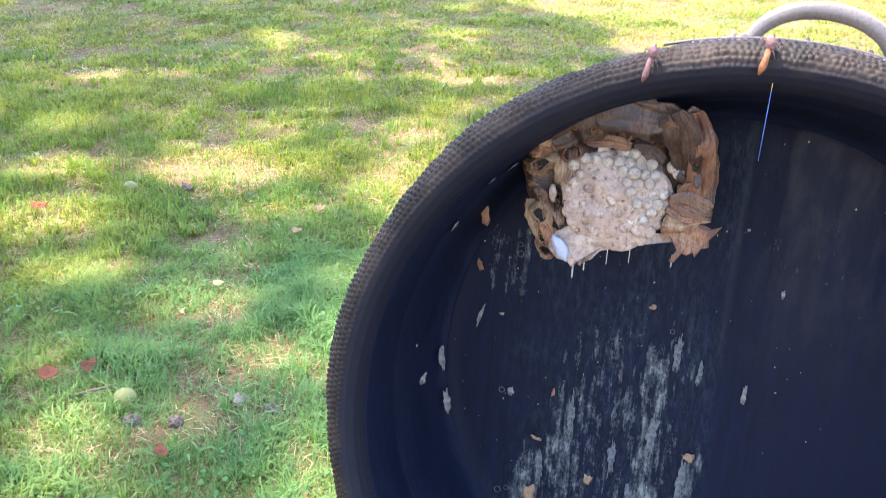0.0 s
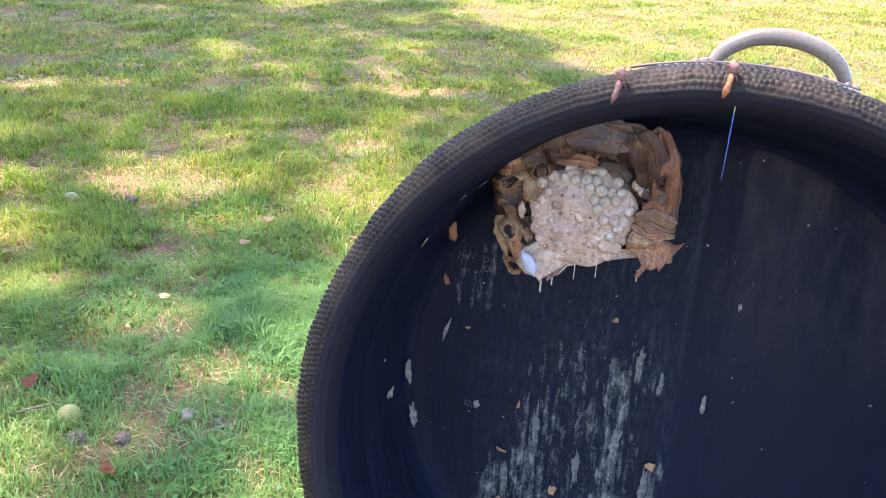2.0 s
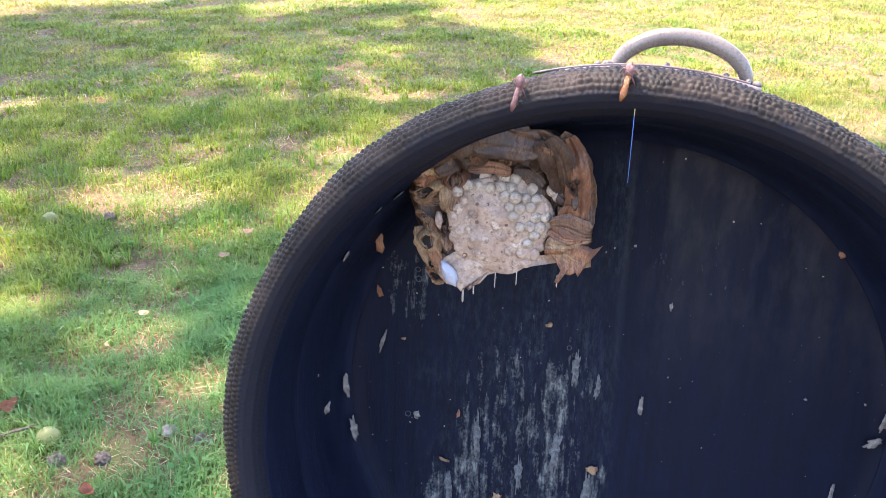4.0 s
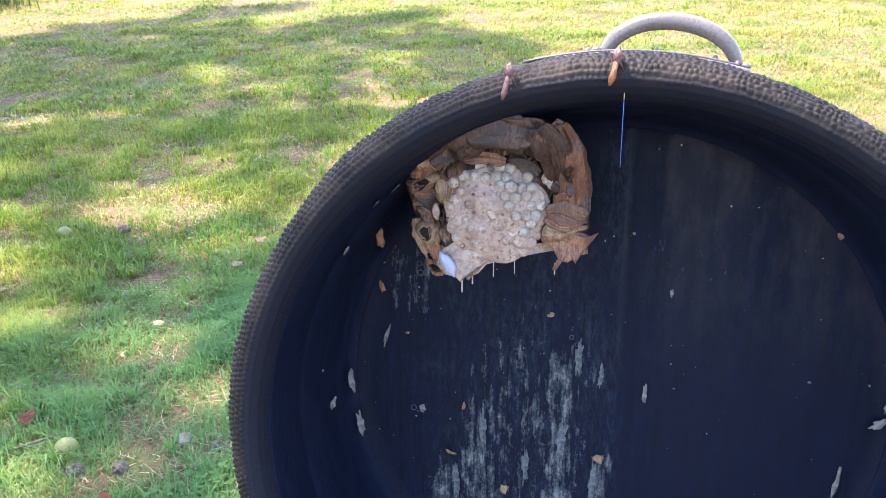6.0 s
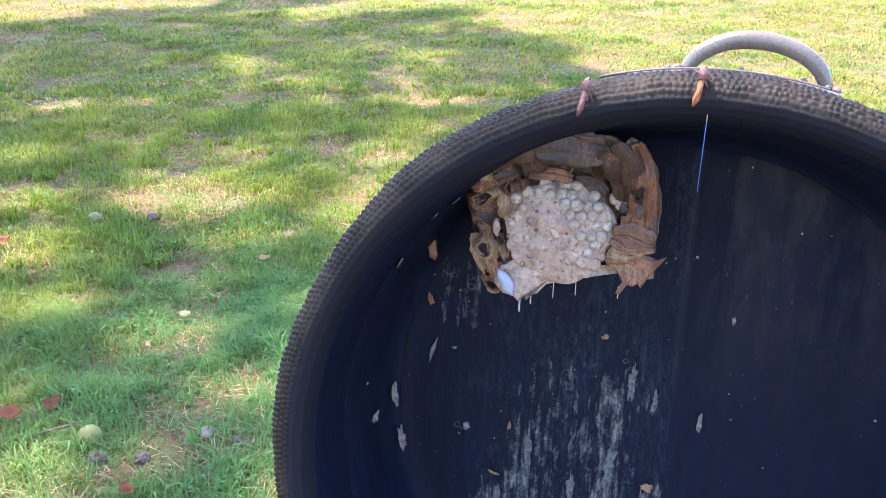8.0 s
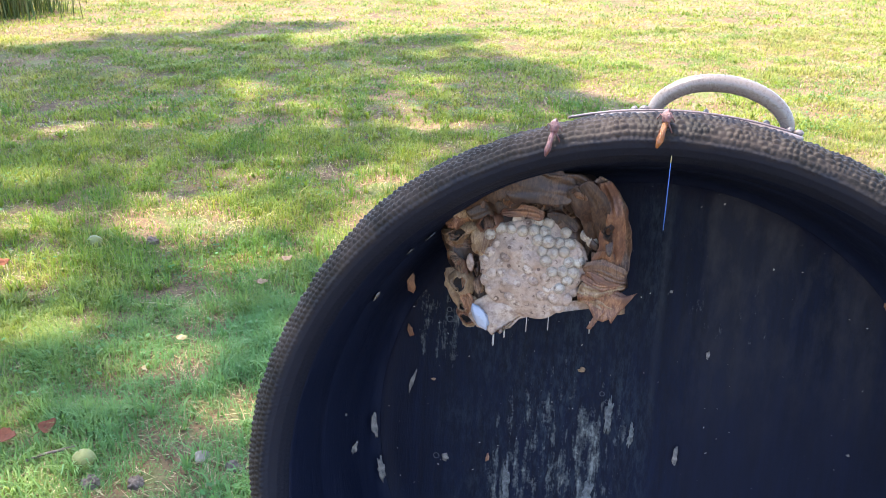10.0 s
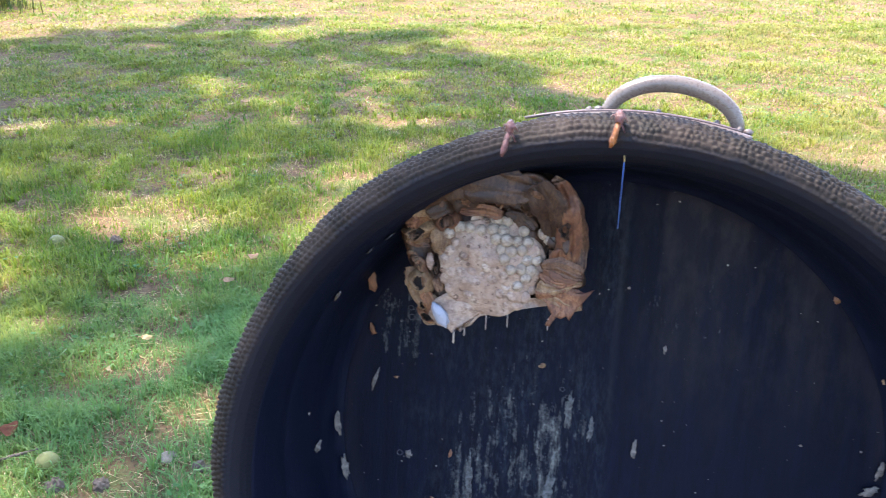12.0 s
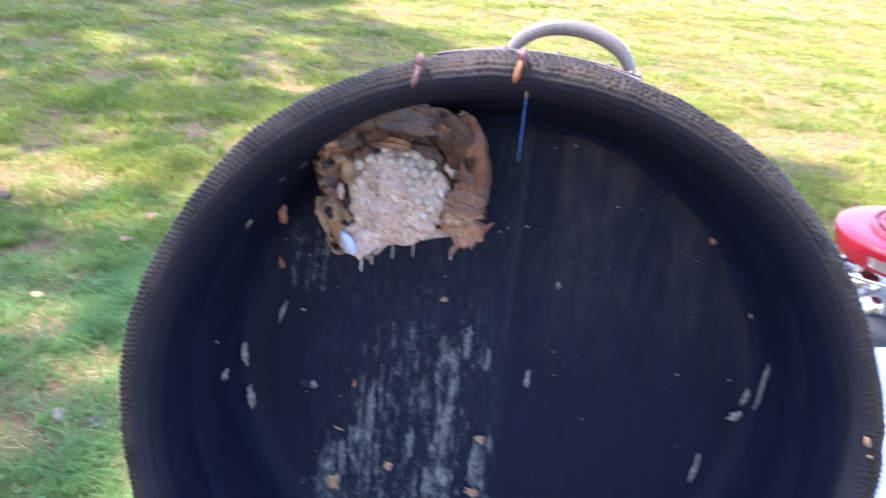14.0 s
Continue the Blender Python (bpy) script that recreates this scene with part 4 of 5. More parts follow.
    for k, (stops, wd, lift, mat) in enumerate((
            (((-0.0430, 0.2105), (-0.0350, 0.2016), (-0.0293, 0.1879), (-0.0262, 0.1721), (-0.0248, 0.1544), (-0.0256, 0.1396)), 0.0095, 0.001, PAPER),
            (((-0.0383, 0.2095), (-0.0318, 0.1918), (-0.0300, 0.1721), (-0.0309, 0.1564), (-0.0263, 0.1386)), 0.0105, 0.005, PAPER_RUST),
            (((-0.0560, 0.2056), (-0.0467, 0.1938), (-0.0411, 0.1800), (-0.0400, 0.1680)), 0.0100, 0.004, PAPER_DARK),
            (((-0.0335, 0.1662), (-0.0347, 0.1485), (-0.0310, 0.1347)), 0.0095, 0.006, PAPER_RUST),
            (((-0.0486, 0.2095), (-0.0393, 0.1958), (-0.0360, 0.1800)), 0.0075, 0.002, PAPER_DARK),
            (((-0.0440, 0.1780), (-0.0430, 0.1640), (-0.0450, 0.1520)), 0.0070, 0.003, PAPER_DARK))):
        strip("torn_wall", stops, wd, lift, mat, 60 + k, 0.0028, 0.12, 0.30, tall)
    # the roof of the nest, smooth brown paper in broad laps, coloured for rim shade
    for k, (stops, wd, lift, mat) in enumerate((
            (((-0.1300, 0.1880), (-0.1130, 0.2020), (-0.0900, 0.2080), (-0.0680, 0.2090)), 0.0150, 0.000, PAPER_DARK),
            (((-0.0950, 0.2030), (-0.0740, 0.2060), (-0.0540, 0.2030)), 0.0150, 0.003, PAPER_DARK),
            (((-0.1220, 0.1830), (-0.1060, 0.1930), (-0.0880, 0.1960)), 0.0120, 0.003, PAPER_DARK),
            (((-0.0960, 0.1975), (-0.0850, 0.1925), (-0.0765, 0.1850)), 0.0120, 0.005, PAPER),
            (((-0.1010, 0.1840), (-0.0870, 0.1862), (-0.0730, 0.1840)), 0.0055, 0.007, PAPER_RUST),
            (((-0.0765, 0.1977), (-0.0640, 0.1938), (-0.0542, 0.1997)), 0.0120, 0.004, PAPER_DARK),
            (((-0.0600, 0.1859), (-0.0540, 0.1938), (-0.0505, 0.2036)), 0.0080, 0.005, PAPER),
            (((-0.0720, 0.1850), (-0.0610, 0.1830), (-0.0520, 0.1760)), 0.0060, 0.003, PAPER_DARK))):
        strip("roof_sheet", stops, wd, lift, mat, 90 + k, 0.0025, 0.15, 0.30, "smooth brown paper, coloured dark for the rim's shade")
    # the pocketed flank: curled lips and thin striped layers, one over the other
    for k in range(7):
        d = 0.0021 * k
        strip("striped_layer", ((-0.1385 + d * 0.9, 0.1500 - d * 0.2), (-0.1330 + d * 0.7, 0.1535 - d * 0.5), (-0.1255 + d * 0.3, 0.1460 - d), (-0.1215, 0.1370 - d)), 0.0030, 0.0015 + 0.0006 * k, (PAPER, PAPER_PALE, PAPER_RUST, PAPER_DARK)[k % 4], 120 + k, 0.0012, 0.15)
    for k, (stops, wd, lift, mat) in enumerate((
            (((-0.1202, 0.1820), (-0.1147, 0.1741), (-0.1128, 0.1623), (-0.1156, 0.1544)), 0.0085, 0.005, PAPER_PALE),
            (((-0.1110, 0.1820), (-0.1080, 0.1680), (-0.1100, 0.1554)), 0.0060, 0.004, PAPER),
            (((-0.1350, 0.1640), (-0.1249, 0.1613), (-0.1165, 0.1632)), 0.0060, 0.004, PAPER),
            (((-0.1370, 0.1740), (-0.1290, 0.1770), (-0.1190, 0.1750)), 0.0070, 0.003, PAPER_RUST),
            (((-0.1350, 0.1840), (-0.1270, 0.1860), (-0.1180, 0.1830)), 0.0080, 0.002, PAPER_PALE),
            (((-0.1340, 0.1426), (-0.1305, 0.1288), (-0.1240, 0.1150)), 0.0065, 0.002, PAPER_PALE),
            (((-0.1230, 0.1290), (-0.1190, 0.1210), (-0.1170, 0.1110)), 0.0055, 0.004, PAPER_RUST),
            (((-0.1175, 0.1250), (-0.1146, 0.1130), (-0.1050, 0.1040)), 0.0050, 0.002, PAPER_PALE),
            (((-0.1290, 0.1140), (-0.1230, 0.1060), (-0.1160, 0.1040)), 0.0055, 0.002, PAPER_PALE),
            (((-0.1180, 0.1440), (-0.1150, 0.1360), (-0.1120, 0.1280)), 0.0050, 0.004, PAPER))):
        strip("pocket_wall", stops, wd, lift, mat, 150 + k, 0.0020, 0.15)
    for k in range(10):
        v = 0.1530 - 0.0026 * k
        u0, u1 = -0.0475 + rng.uniform(-0.002, 0.003), -0.0205 + rng.uniform(-0.003, 0.002)
        path = [Vector((u0 + (u1 - u0) * f, v + 0.0030 * math.sin(f * 4 + k * 0.8) + 0.001 * f, 0.0935 - 0.0006 * k + 0.003 * math.sin(f * math.pi))) for f in [i / 17 for i in range(18)]]
        part("paper_fold", ribbon(path, rng.uniform(0.0055, 0.0085), 0.0010, 80 + k, 9, 0.0004, 0.22, 0.5, 0.0014), rng.choice((PAPER, PAPER_RUST, PAPER_RUST, PAPER_PALE)), root)
    for k in range(12):
        a = radians(rng.choice((rng.uniform(-10, 40), rng.uniform(60, 140))))
        p = nest_point(rng.uniform(0.66, 0.90), a) + Vector((0, 0, rng.uniform(0.005, 0.009)))
        bm = sheet(ragged(rng, rng.uniform(0.004, 0.007), rng.uniform(0.002, 0.0035), 16, 0.15), 0.0005, rng.uniform(0.001, 0.003), k * 1.3, 0.0012, 4)
        bmesh.ops.transform(bm, matrix=Matrix.Translation(p) @ Euler((rng.uniform(-0.4, 0.4), rng.uniform(-0.4, 0.4), a + math.pi / 2 + rng.uniform(-0.6, 0.6))).to_matrix().to_4x4(), verts=bm.verts)
        part("paper_scale", bm, rng.choice((PAPER_DARK, PAPER_DARK, PAPER)), root)
    # broken air pockets in the shell, coloured dark inside for shade, with raised paper lips
    for k, (u, v, ru, rv, turn, mat) in enumerate(((-0.1284, 0.1672, 0.0052, 0.0032, 10, PAPER_PALE), (-0.1092, 0.1764, 0.0040, 0.0050, -8, PAPER_RUST), (-0.1250, 0.1343, 0.0036, 0.0050, -15, PAPER_PALE), (-0.1205, 0.1095, 0.0036, 0.0026, 0, PAPER_RUST),
                                                  (-0.1233, 0.1174, 0.0022, 0.0022, 10, PAPER_PALE), (-0.0330, 0.1790, 0.0022, 0.0026, 0, PAPER_DARK), (-0.0720, 0.1925, 0.0075, 0.0032, 4, PAPER_DARK), (-0.0410, 0.1620, 0.0026, 0.0060, -8, PAPER_DARK), (-0.1160, 0.1440, 0.0016, 0.0050, 5, PAPER_DARK))):
        a = math.atan2(v - NEST_C[1], u - NEST_C[0])
        s = min(math.hypot(u - NEST_C[0], v - NEST_C[1]) / nest_reach(a), 1)
        m = Matrix.Translation((u, v, nest_front(s, a) + 0.0105)) @ pose(0, 0, 0, 0, 0, turn)
        lip = bmesh.new()
        rings = []
        for i in range(30):
            t = 2 * math.pi * i / 30
            q = 1 + 0.20 * math.sin(2 * t + k) + 0.13 * math.sin(3 * t + 2.3 * k) + 0.08 * math.sin(7 * t + 2 * k)
            rings.append([lip.verts.new((ru * f * q * math.cos(t), rv * f * q * math.sin(t), z + 0.001 * math.sin(3 * t + k))) for f, z in ((2.3, -0.014), (1.75, -0.0070), (1.30, -0.0034), (1.12, -0.0026), (1.03, -0.0032), (0.97, -0.0050))])
        for p0, p1 in zip(rings, rings[1:] + rings[:1]):
            for j in range(5):
                lip.faces.new((p0[j], p1[j], p1[j + 1], p0[j + 1]))
        bmesh.ops.transform(lip, matrix=m, verts=lip.verts)
        lipped = part("pocket", lip, mat, root)
        cup = lathe([(0.0002, -0.0095), (0.6, -0.0088), (0.95, -0.0065), (1.10, -0.0040)], 24)
        for vert in cup.verts:
            vert.co.x, vert.co.y = vert.co.x * ru, vert.co.y * rv
        bmesh.ops.transform(cup, matrix=m, verts=cup.verts)
        part("hollow", cup, HOLLOW, lipped)
    # the comb: a mound of cells, most of them closed by a silk cap
    bm = bmesh.new()
    rings = []
    for i in range(72):
        a = 2 * math.pi * i / 72
        edge = 1.0 + 0.05 * math.sin(3 * a) + 0.04 * math.sin(5 * a + 1)
        col = []
        for j in range(1, 25):
            f = j / 24 * edge
            u, v = COMB_C[0] + COMB_R[0] * f * math.cos(a), COMB_C[1] + COMB_R[1] * f * math.sin(a)
            col.append(bm.verts.new((u, v, comb_height(u, v) + 0.0008 * noise.noise(Vector((u * 330, v * 330, 0))))))
        e = col[-1].co
        col.append(bm.verts.new((e.x, e.y, 0.070)))
        rings.append(col)
    top = bm.verts.new((*COMB_C, comb_height(*COMB_C)))
    for p, q in zip(rings, rings[1:] + rings[:1]):
        bm.faces.new((top, p[0], q[0]))
        for j in range(len(p) - 1):
            bm.faces.new((p[j], p[j + 1], q[j + 1], q[j]))
    comb = part("comb", bm, COMB, root, "cream silky comb with closed cells")
    full = finish(lathe([(0.0040, -0.003), (0.0039, 0.0000), (0.0034, 0.0015), (0.0023, 0.0025), (0.0002, 0.0030)], 14), CAP)
    flat = finish(lathe([(0.0044, -0.002), (0.0040, -0.0009), (0.0031, -0.0002), (0.0016, 0.0003), (0.0002, 0.0004)], 14), CAP_FLAT)
    sunk = finish(lathe([(0.0042, -0.002), (0.0038, -0.0002), (0.0031, 0.0001), (0.0020, -0.0005), (0.0002, -0.0008)], 14), CAP_FLAT)
    pit = finish(lathe([(0.0026, -0.003), (0.0025, 0.0003), (0.0021, 0.0006), (0.0014, 0.0001), (0.0002, -0.0004)], 14), PIT)
    pitch = 0.0068
    for i in range(-7, 8):
        for j in range(-7, 8):
            u = COMB_C[0] + pitch * (i + 0.5 * (j % 2)) + rng.uniform(-0.0009, 0.0009)
            v = COMB_C[1] + pitch * 0.866 * j + rng.uniform(-0.0009, 0.0009)
            x, y = (u - COMB_C[0]) / COMB_R[0], (v - COMB_C[1]) / COMB_R[1]
            d = math.hypot(x, y)
            if d > 0.98:
                continue
            bias, roll = x * 0.75 + y * 0.65, rng.random()
            mesh = full if roll < 0.70 * min(1.0, max(0.0, (bias + 0.05) / 0.5)) else pit if roll > 0.76 else sunk if roll > 0.62 else flat
            ob = part("cell", mesh, CAP, comb)
            rise = 0.0001 if mesh is full else 0.0001
            size = rng.uniform(0.25, 0.72) if mesh is pit else rng.uniform(0.90, 1.15)
            ob.matrix_local = Matrix.Translation((u, v, comb_height(u, v) + rise + rng.uniform(-0.0008, 0.0004))) @ Euler((rng.uniform(-0.2, 0.2) - y * 0.25, rng.uniform(-0.2, 0.2) + x * 0.25, rng.uniform(0, 3))).to_matrix().to_4x4() @ Matrix.Diagonal((size, size, size, 1))
    for u, v in ((-0.0465, 0.1735), (-0.0425, 0.1700), (-0.1075, 0.1685)):
        ob = part("cell", full, CAP, root)
        ob.matrix_local = Matrix.Translation((u, v, 0.0905))
    # the torn lower edge: a cream sheet, the ragged orange shred and the pale wet blobs
    lower = [(-0.1150, 0.1230), (-0.1060, 0.1290), (-0.0920, 0.1290), (-0.0760, 0.1270), (-0.0560, 0.1300), (-0.0420, 0.1320), (-0.0400, 0.1265), (-0.0480, 0.1245), (-0.0580, 0.1240), (-0.0640, 0.1200),
             (-0.0720, 0.1205), (-0.0790, 0.1165), (-0.0850, 0.1140), (-0.0900, 0.1080), (-0.0950, 0.1060), (-0.0968, 0.1025), (-0.0995, 0.1050), (-0.1020, 0.1015), (-0.1045, 0.1055), (-0.1120, 0.1060), (-0.1190, 0.1120)]
    bm = sheet(lower, 0.0010, 0.001, 4.0, 0.0060, 10)
    bmesh.ops.translate(bm, vec=(0, 0, 0.0880), verts=bm.verts)
    part("torn_sheet", bm, COMB, root, "cream torn edge of wet paper")
    shred = [(-0.0480, 0.1350), (-0.0400, 0.1400), (-0.0290, 0.1400), (-0.0225, 0.1375), (-0.0170, 0.1380), (-0.0122, 0.1398), (-0.0165, 0.1340), (-0.0215, 0.1275), (-0.0240, 0.1235), (-0.0262, 0.1192), (-0.0278, 0.1222),
             (-0.0312, 0.1200), (-0.0345, 0.1205), (-0.0385, 0.1138), (-0.0412, 0.1142), (-0.0375, 0.1220), (-0.0415, 0.1290)]
    bm = sheet(shred, 0.0008, 0.004, 6.0, 0.0035, 6)
    bmesh.ops.translate(bm, vec=(0, 0, 0.0885), verts=bm.verts)
    part("torn_shred", bm, PAPER_RUST, root, "orange-tan ragged shred of paper")
    for k, (u, v, a, b, turn) in enumerate(((-0.1100, 0.1140, 0.0042, 0.0094, 32), (-0.1185, 0.1495, 0.0024, 0.0060, 6))):
        bm = ball(a, b, 0.0026, 2 + k, 0.34, 18, 3)
        bmesh.ops.transform(bm, matrix=pose(u, v, 0.0925, 0, 0, turn), verts=bm.verts)
        part("wet_blob", bm, CAP_OLD if k else BLOB, root, "pale wet silk")
    for u, v, ln, r in ((-0.1010, 0.1040, 0.009, 0.0008), (-0.0940, 0.1070, 0.006, 0.0006), (-0.0800, 0.1170, 0.010, 0.0004), (-0.0660, 0.1210, 0.011, 0.0004), (-0.0395, 0.1150, 0.004, 0.0005)):
        part("drip", tube([(u, v + 0.003, 0.088), (u, v - ln * 0.5, 0.0878), (u, v - ln, 0.0875), (u, v - ln - 0.0012, 0.0875)], [r * 0.9, r * 0.7, r * 0.8, r * 0.3], 8), MILKY, root)


# ---- scraps stuck in the tub, and on its lip ----


def stuck(name, u, v, w, ru, rv, turn, material, label, category, group, seed, bulge=0.0012, n=14, jag=0.32):
    rng = random.Random(seed)
    bm = sheet(ragged(rng, ru, rv, n, jag), 0.0008, bulge, seed, 0.0008, 3)
    return lone(name, bm, material, TUB @ pose(u, v, w, 0, 0, turn), label, category, group)


def build_scraps():
    tan, dull = "tan scrap of hornet paper stuck inside the tub", "pale dried splash stuck inside the tub"
    for k, (u, v, w, ru, rv, turn) in enumerate(((-0.1735, 0.1190, 0.034, 0.0040, 0.0080, 12), (-0.180, 0.0705, 0.0025, 0.0022, 0.0062, 5), (-0.0465, 0.0570, 0.002, 0.0022, 0.0018, 0), (0.1540, 0.1310, 0.003, 0.0026, 0.0030, 0),
                                                  (-0.0050, -0.0570, 0.003, 0.0068, 0.0040, 4), (-0.0780, -0.0920, 0.003, 0.0034, 0.0048, 0), (-0.0060, -0.1050, 0.003, 0.0072, 0.0040, 4), (-0.1130, -0.0240, 0.002, 0.0014, 0.0026, -10),
                                                  (-0.1600, 0.0340, 0.002, 0.0018, 0.0009, 0), (-0.1225, -0.0650, 0.002, 0.0040, 0.0015, -18), (0.1910, 0.0770, 0.006, 0.0018, 0.0034, 10), (-0.1235, -0.1145, 0.002, 0.0050, 0.0070, 0))):
        stuck("paper_scrap", u, v, w, ru, rv, turn, PAPER_RUST if k in (0, 1, 3, 7) else PAPER_PALE, tan, "scrap", "paper scraps in the tub", k + 3, 0.0012, 16, 0.62)
    for k, (u, v, w, ru, rv, turn) in enumerate(((-0.1960, -0.0430, 0.0125, 0.0030, 0.0095, 12), (-0.2015, -0.0060, 0.0170, 0.0024, 0.0100, 8), (-0.2100, -0.0160, 0.040, 0.0024, 0.0052, -20), (-0.1770, 0.0300, 0.0015, 0.0016, 0.0085, -14),
                                                  (-0.2000, 0.0950, 0.026, 0.0036, 0.0018, 25), (0.1985, 0.0120, 0.006, 0.0022, 0.0085, -14), (0.1930, -0.0060, 0.006, 0.0062, 0.0026, 30), (0.2050, 0.0360, 0.022, 0.0013, 0.0170, -6),
                                                  (0.2040, 0.0120, 0.018, 0.0013, 0.0080, -14), (0.012, 0.124, 0.0015, 0.0011, 0.0012, 0), (0.144, 0.020, 0.0015, 0.0010, 0.0009, 0), (0.185, 0.021, 0.0015, 0.0008, 0.0008, 0),
                                                  (0.0270, -0.0020, 0.0015, 0.0018, 0.0085, -4), (0.1700, -0.0590, 0.002, 0.0016, 0.0130, -8), (-0.1470, -0.0297, 0.0015, 0.0022, 0.0032, 0), (0.042, 0.080, 0.0015, 0.0012, 0.0030, 0))):
        stuck("dried_splash", u, v, w, ru, rv, turn, SPLASH, dull, "splash", "dried splashes in the tub", k + 40, 0.0005, 22, 0.55)
    for k, (u, v, ru, rv, turn) in enumerate(((-0.0340, -0.0450, 0.0022, 0.0240, -6), (-0.0080, -0.0800, 0.0016, 0.0230, -2), (-0.0970, -0.0420, 0.0014, 0.0260, 2), (-0.0240, 0.0250, 0.0014, 0.0160, -4), (-0.0620, -0.0700, 0.0016, 0.0200, 0),
                                              (-0.0060, 0.0100, 0.0012, 0.0110, -3), (-0.1180, -0.0900, 0.0016, 0.0180, 4), (-0.0450, -0.1050, 0.0024, 0.0160, 0))):
        stuck("run_mark", u, v, 0.0012, ru * 1.7, rv * 0.75, turn, CHALK, "pale run mark dried on the tub's base", "run mark", "run marks on the base", k + 300, 0.0002, 40, 0.60)
    for k, (u, v, size) in enumerate(((-0.151, 0.091, 1.0), (-0.1500, 0.0835, 1.25), (-0.1520, 0.0985, 0.8), (-0.1545, -0.0300, 1.2), (-0.1460, 0.0880, 0.6), (-0.0300, 0.0400, 0.9), (-0.0260, 0.0345, 0.7), (-0.1500, -0.1180, 1.4), (-0.1430, -0.1150, 1.0))):
        ring = lathe([(0.0021, 0.0), (0.0024, 0.0007), (0.0027, 0.0004), (0.0028, 0.0)], 20)
        lone("dried_bubble", ring, FAINT, TUB @ pose(u, v, 0.0006) @ Matrix.Scale(size * 0.75, 4), "faint grey ring of a dried bubble in the tub", "bubble ring", "bubble rings")
    # scrapes on the side wall, lying along it
    for k, (deg, w, ru, rv, turn) in enumerate(((131.6, 0.096, 0.0030, 0.0050, 58), (135.5, 0.102, 0.0022, 0.0036, 62), (128.0, 0.088, 0.0024, 0.0034, 52), (147.5, 0.084, 0.0036, 0.0050, 40), (176.0, 0.052, 0.0010, 0.0012, 0))):
        a = radians(deg)
        r = wall_radius(w) - 0.0006
        side = Matrix(((-math.sin(a), 0, -math.cos(a), r * math.cos(a)), (math.cos(a), 0, -math.sin(a), r * math.sin(a)), (0, 1, 0, w), (0, 0, 0, 1)))
        bm = sheet(ragged(random.Random(k + 500), ru, rv, 18, 0.25), 0.0008, 0.0003, k, 0.0003, 3)
        lone("wall_scrape", bm, FAINT if k < 3 else SPLASH, TUB @ side @ pose(0, 0, 0, 0, 0, turn), "grey scrape on the tub's side wall", "scrape", "scrapes on the wall")
    for k, (u, v, ru, rv) in enumerate(((0.2330, 0.0405, 0.0020, 0.0034), (0.2365, 0.0315, 0.0013, 0.0015))):
        stuck("lip_scrap", u, v, 0.1445, ru, rv, 20, PAPER_PALE, "tan paper crumb stuck on the tub's lip", "scrap", "crumbs on the lip", k + 700)
    # amber shreds over the lip, built for what look like dead hornets
    for k, (u, s) in enumerate(((-0.0665, 0.9), (-0.0070, 1.0))):
        v = math.sqrt(0.2475 ** 2 - u * u)
        root = thing("amber_shred", TUB @ pose(u, v, 0.1435) @ Matrix.Scale(0.98, 4), "amber wet shred, like a dead hornet, hanging over the tub's woven rim", "shred", "amber shreds on the rim")
        part("tail", tube([(0.0004, 0.001, 0.002), (-0.0006, -0.0045, 0.0042), (-0.0018, -0.0095, 0.0042), (-0.0030, -0.0135, 0.0030)], [0.0015 * s, 0.0016 * s, 0.0021 * s, 0.0007 * s], 10), AMBER if k else MAUVE, root)
        part("head", tube([(0.0006, 0.0065, -0.003), (0.0008, 0.0045, 0.0010), (0.0006, 0.0005, 0.0025)], [0.0014, 0.0030, 0.0022], 10), MAUVE, root, "mauve-brown curled end")
        for sx, rise in ((-1, 0.005), (1, 0.004), (-0.7, -0.003), (0.8, -0.002), (0.4, 0.008)):
            part("fibre", tube([(0.0005, 0.002, 0.0025), (0.0005 + sx * 0.0032, rise, 0.0022), (0.0005 + sx * 0.0048, rise - 0.003, 0.0006)], [0.0007, 0.0005, 0.0003], 6), MAUVE, root)
    # a spider thread hangs from the lip, its glint painted as blue and yellow
    g = (TUB.to_3x3().inverted() @ Vector((0, 0, -1))).normalized()
    top = Vector((-0.0015, 0.2300, 0.1385))
    strand = lone("thread", tube([top + g * 0.044 * f for f in (0.08, 0.25, 0.5, 0.75, 1)], [0.00027, 0.00027, 0.00025, 0.00022, 0.00018], 6), THREAD, TUB, "thin spider thread hanging from the tub's rim, coloured blue for its glint", "thread")
    part("thread_end", tube([top + g * 0.044 * f for f in (0, 0.04, 0.09)], 0.00032, 6), YELLOW_LEAF, strand, "upper end, coloured pale yellow for its glint")


# ---- things lying in the grass ----


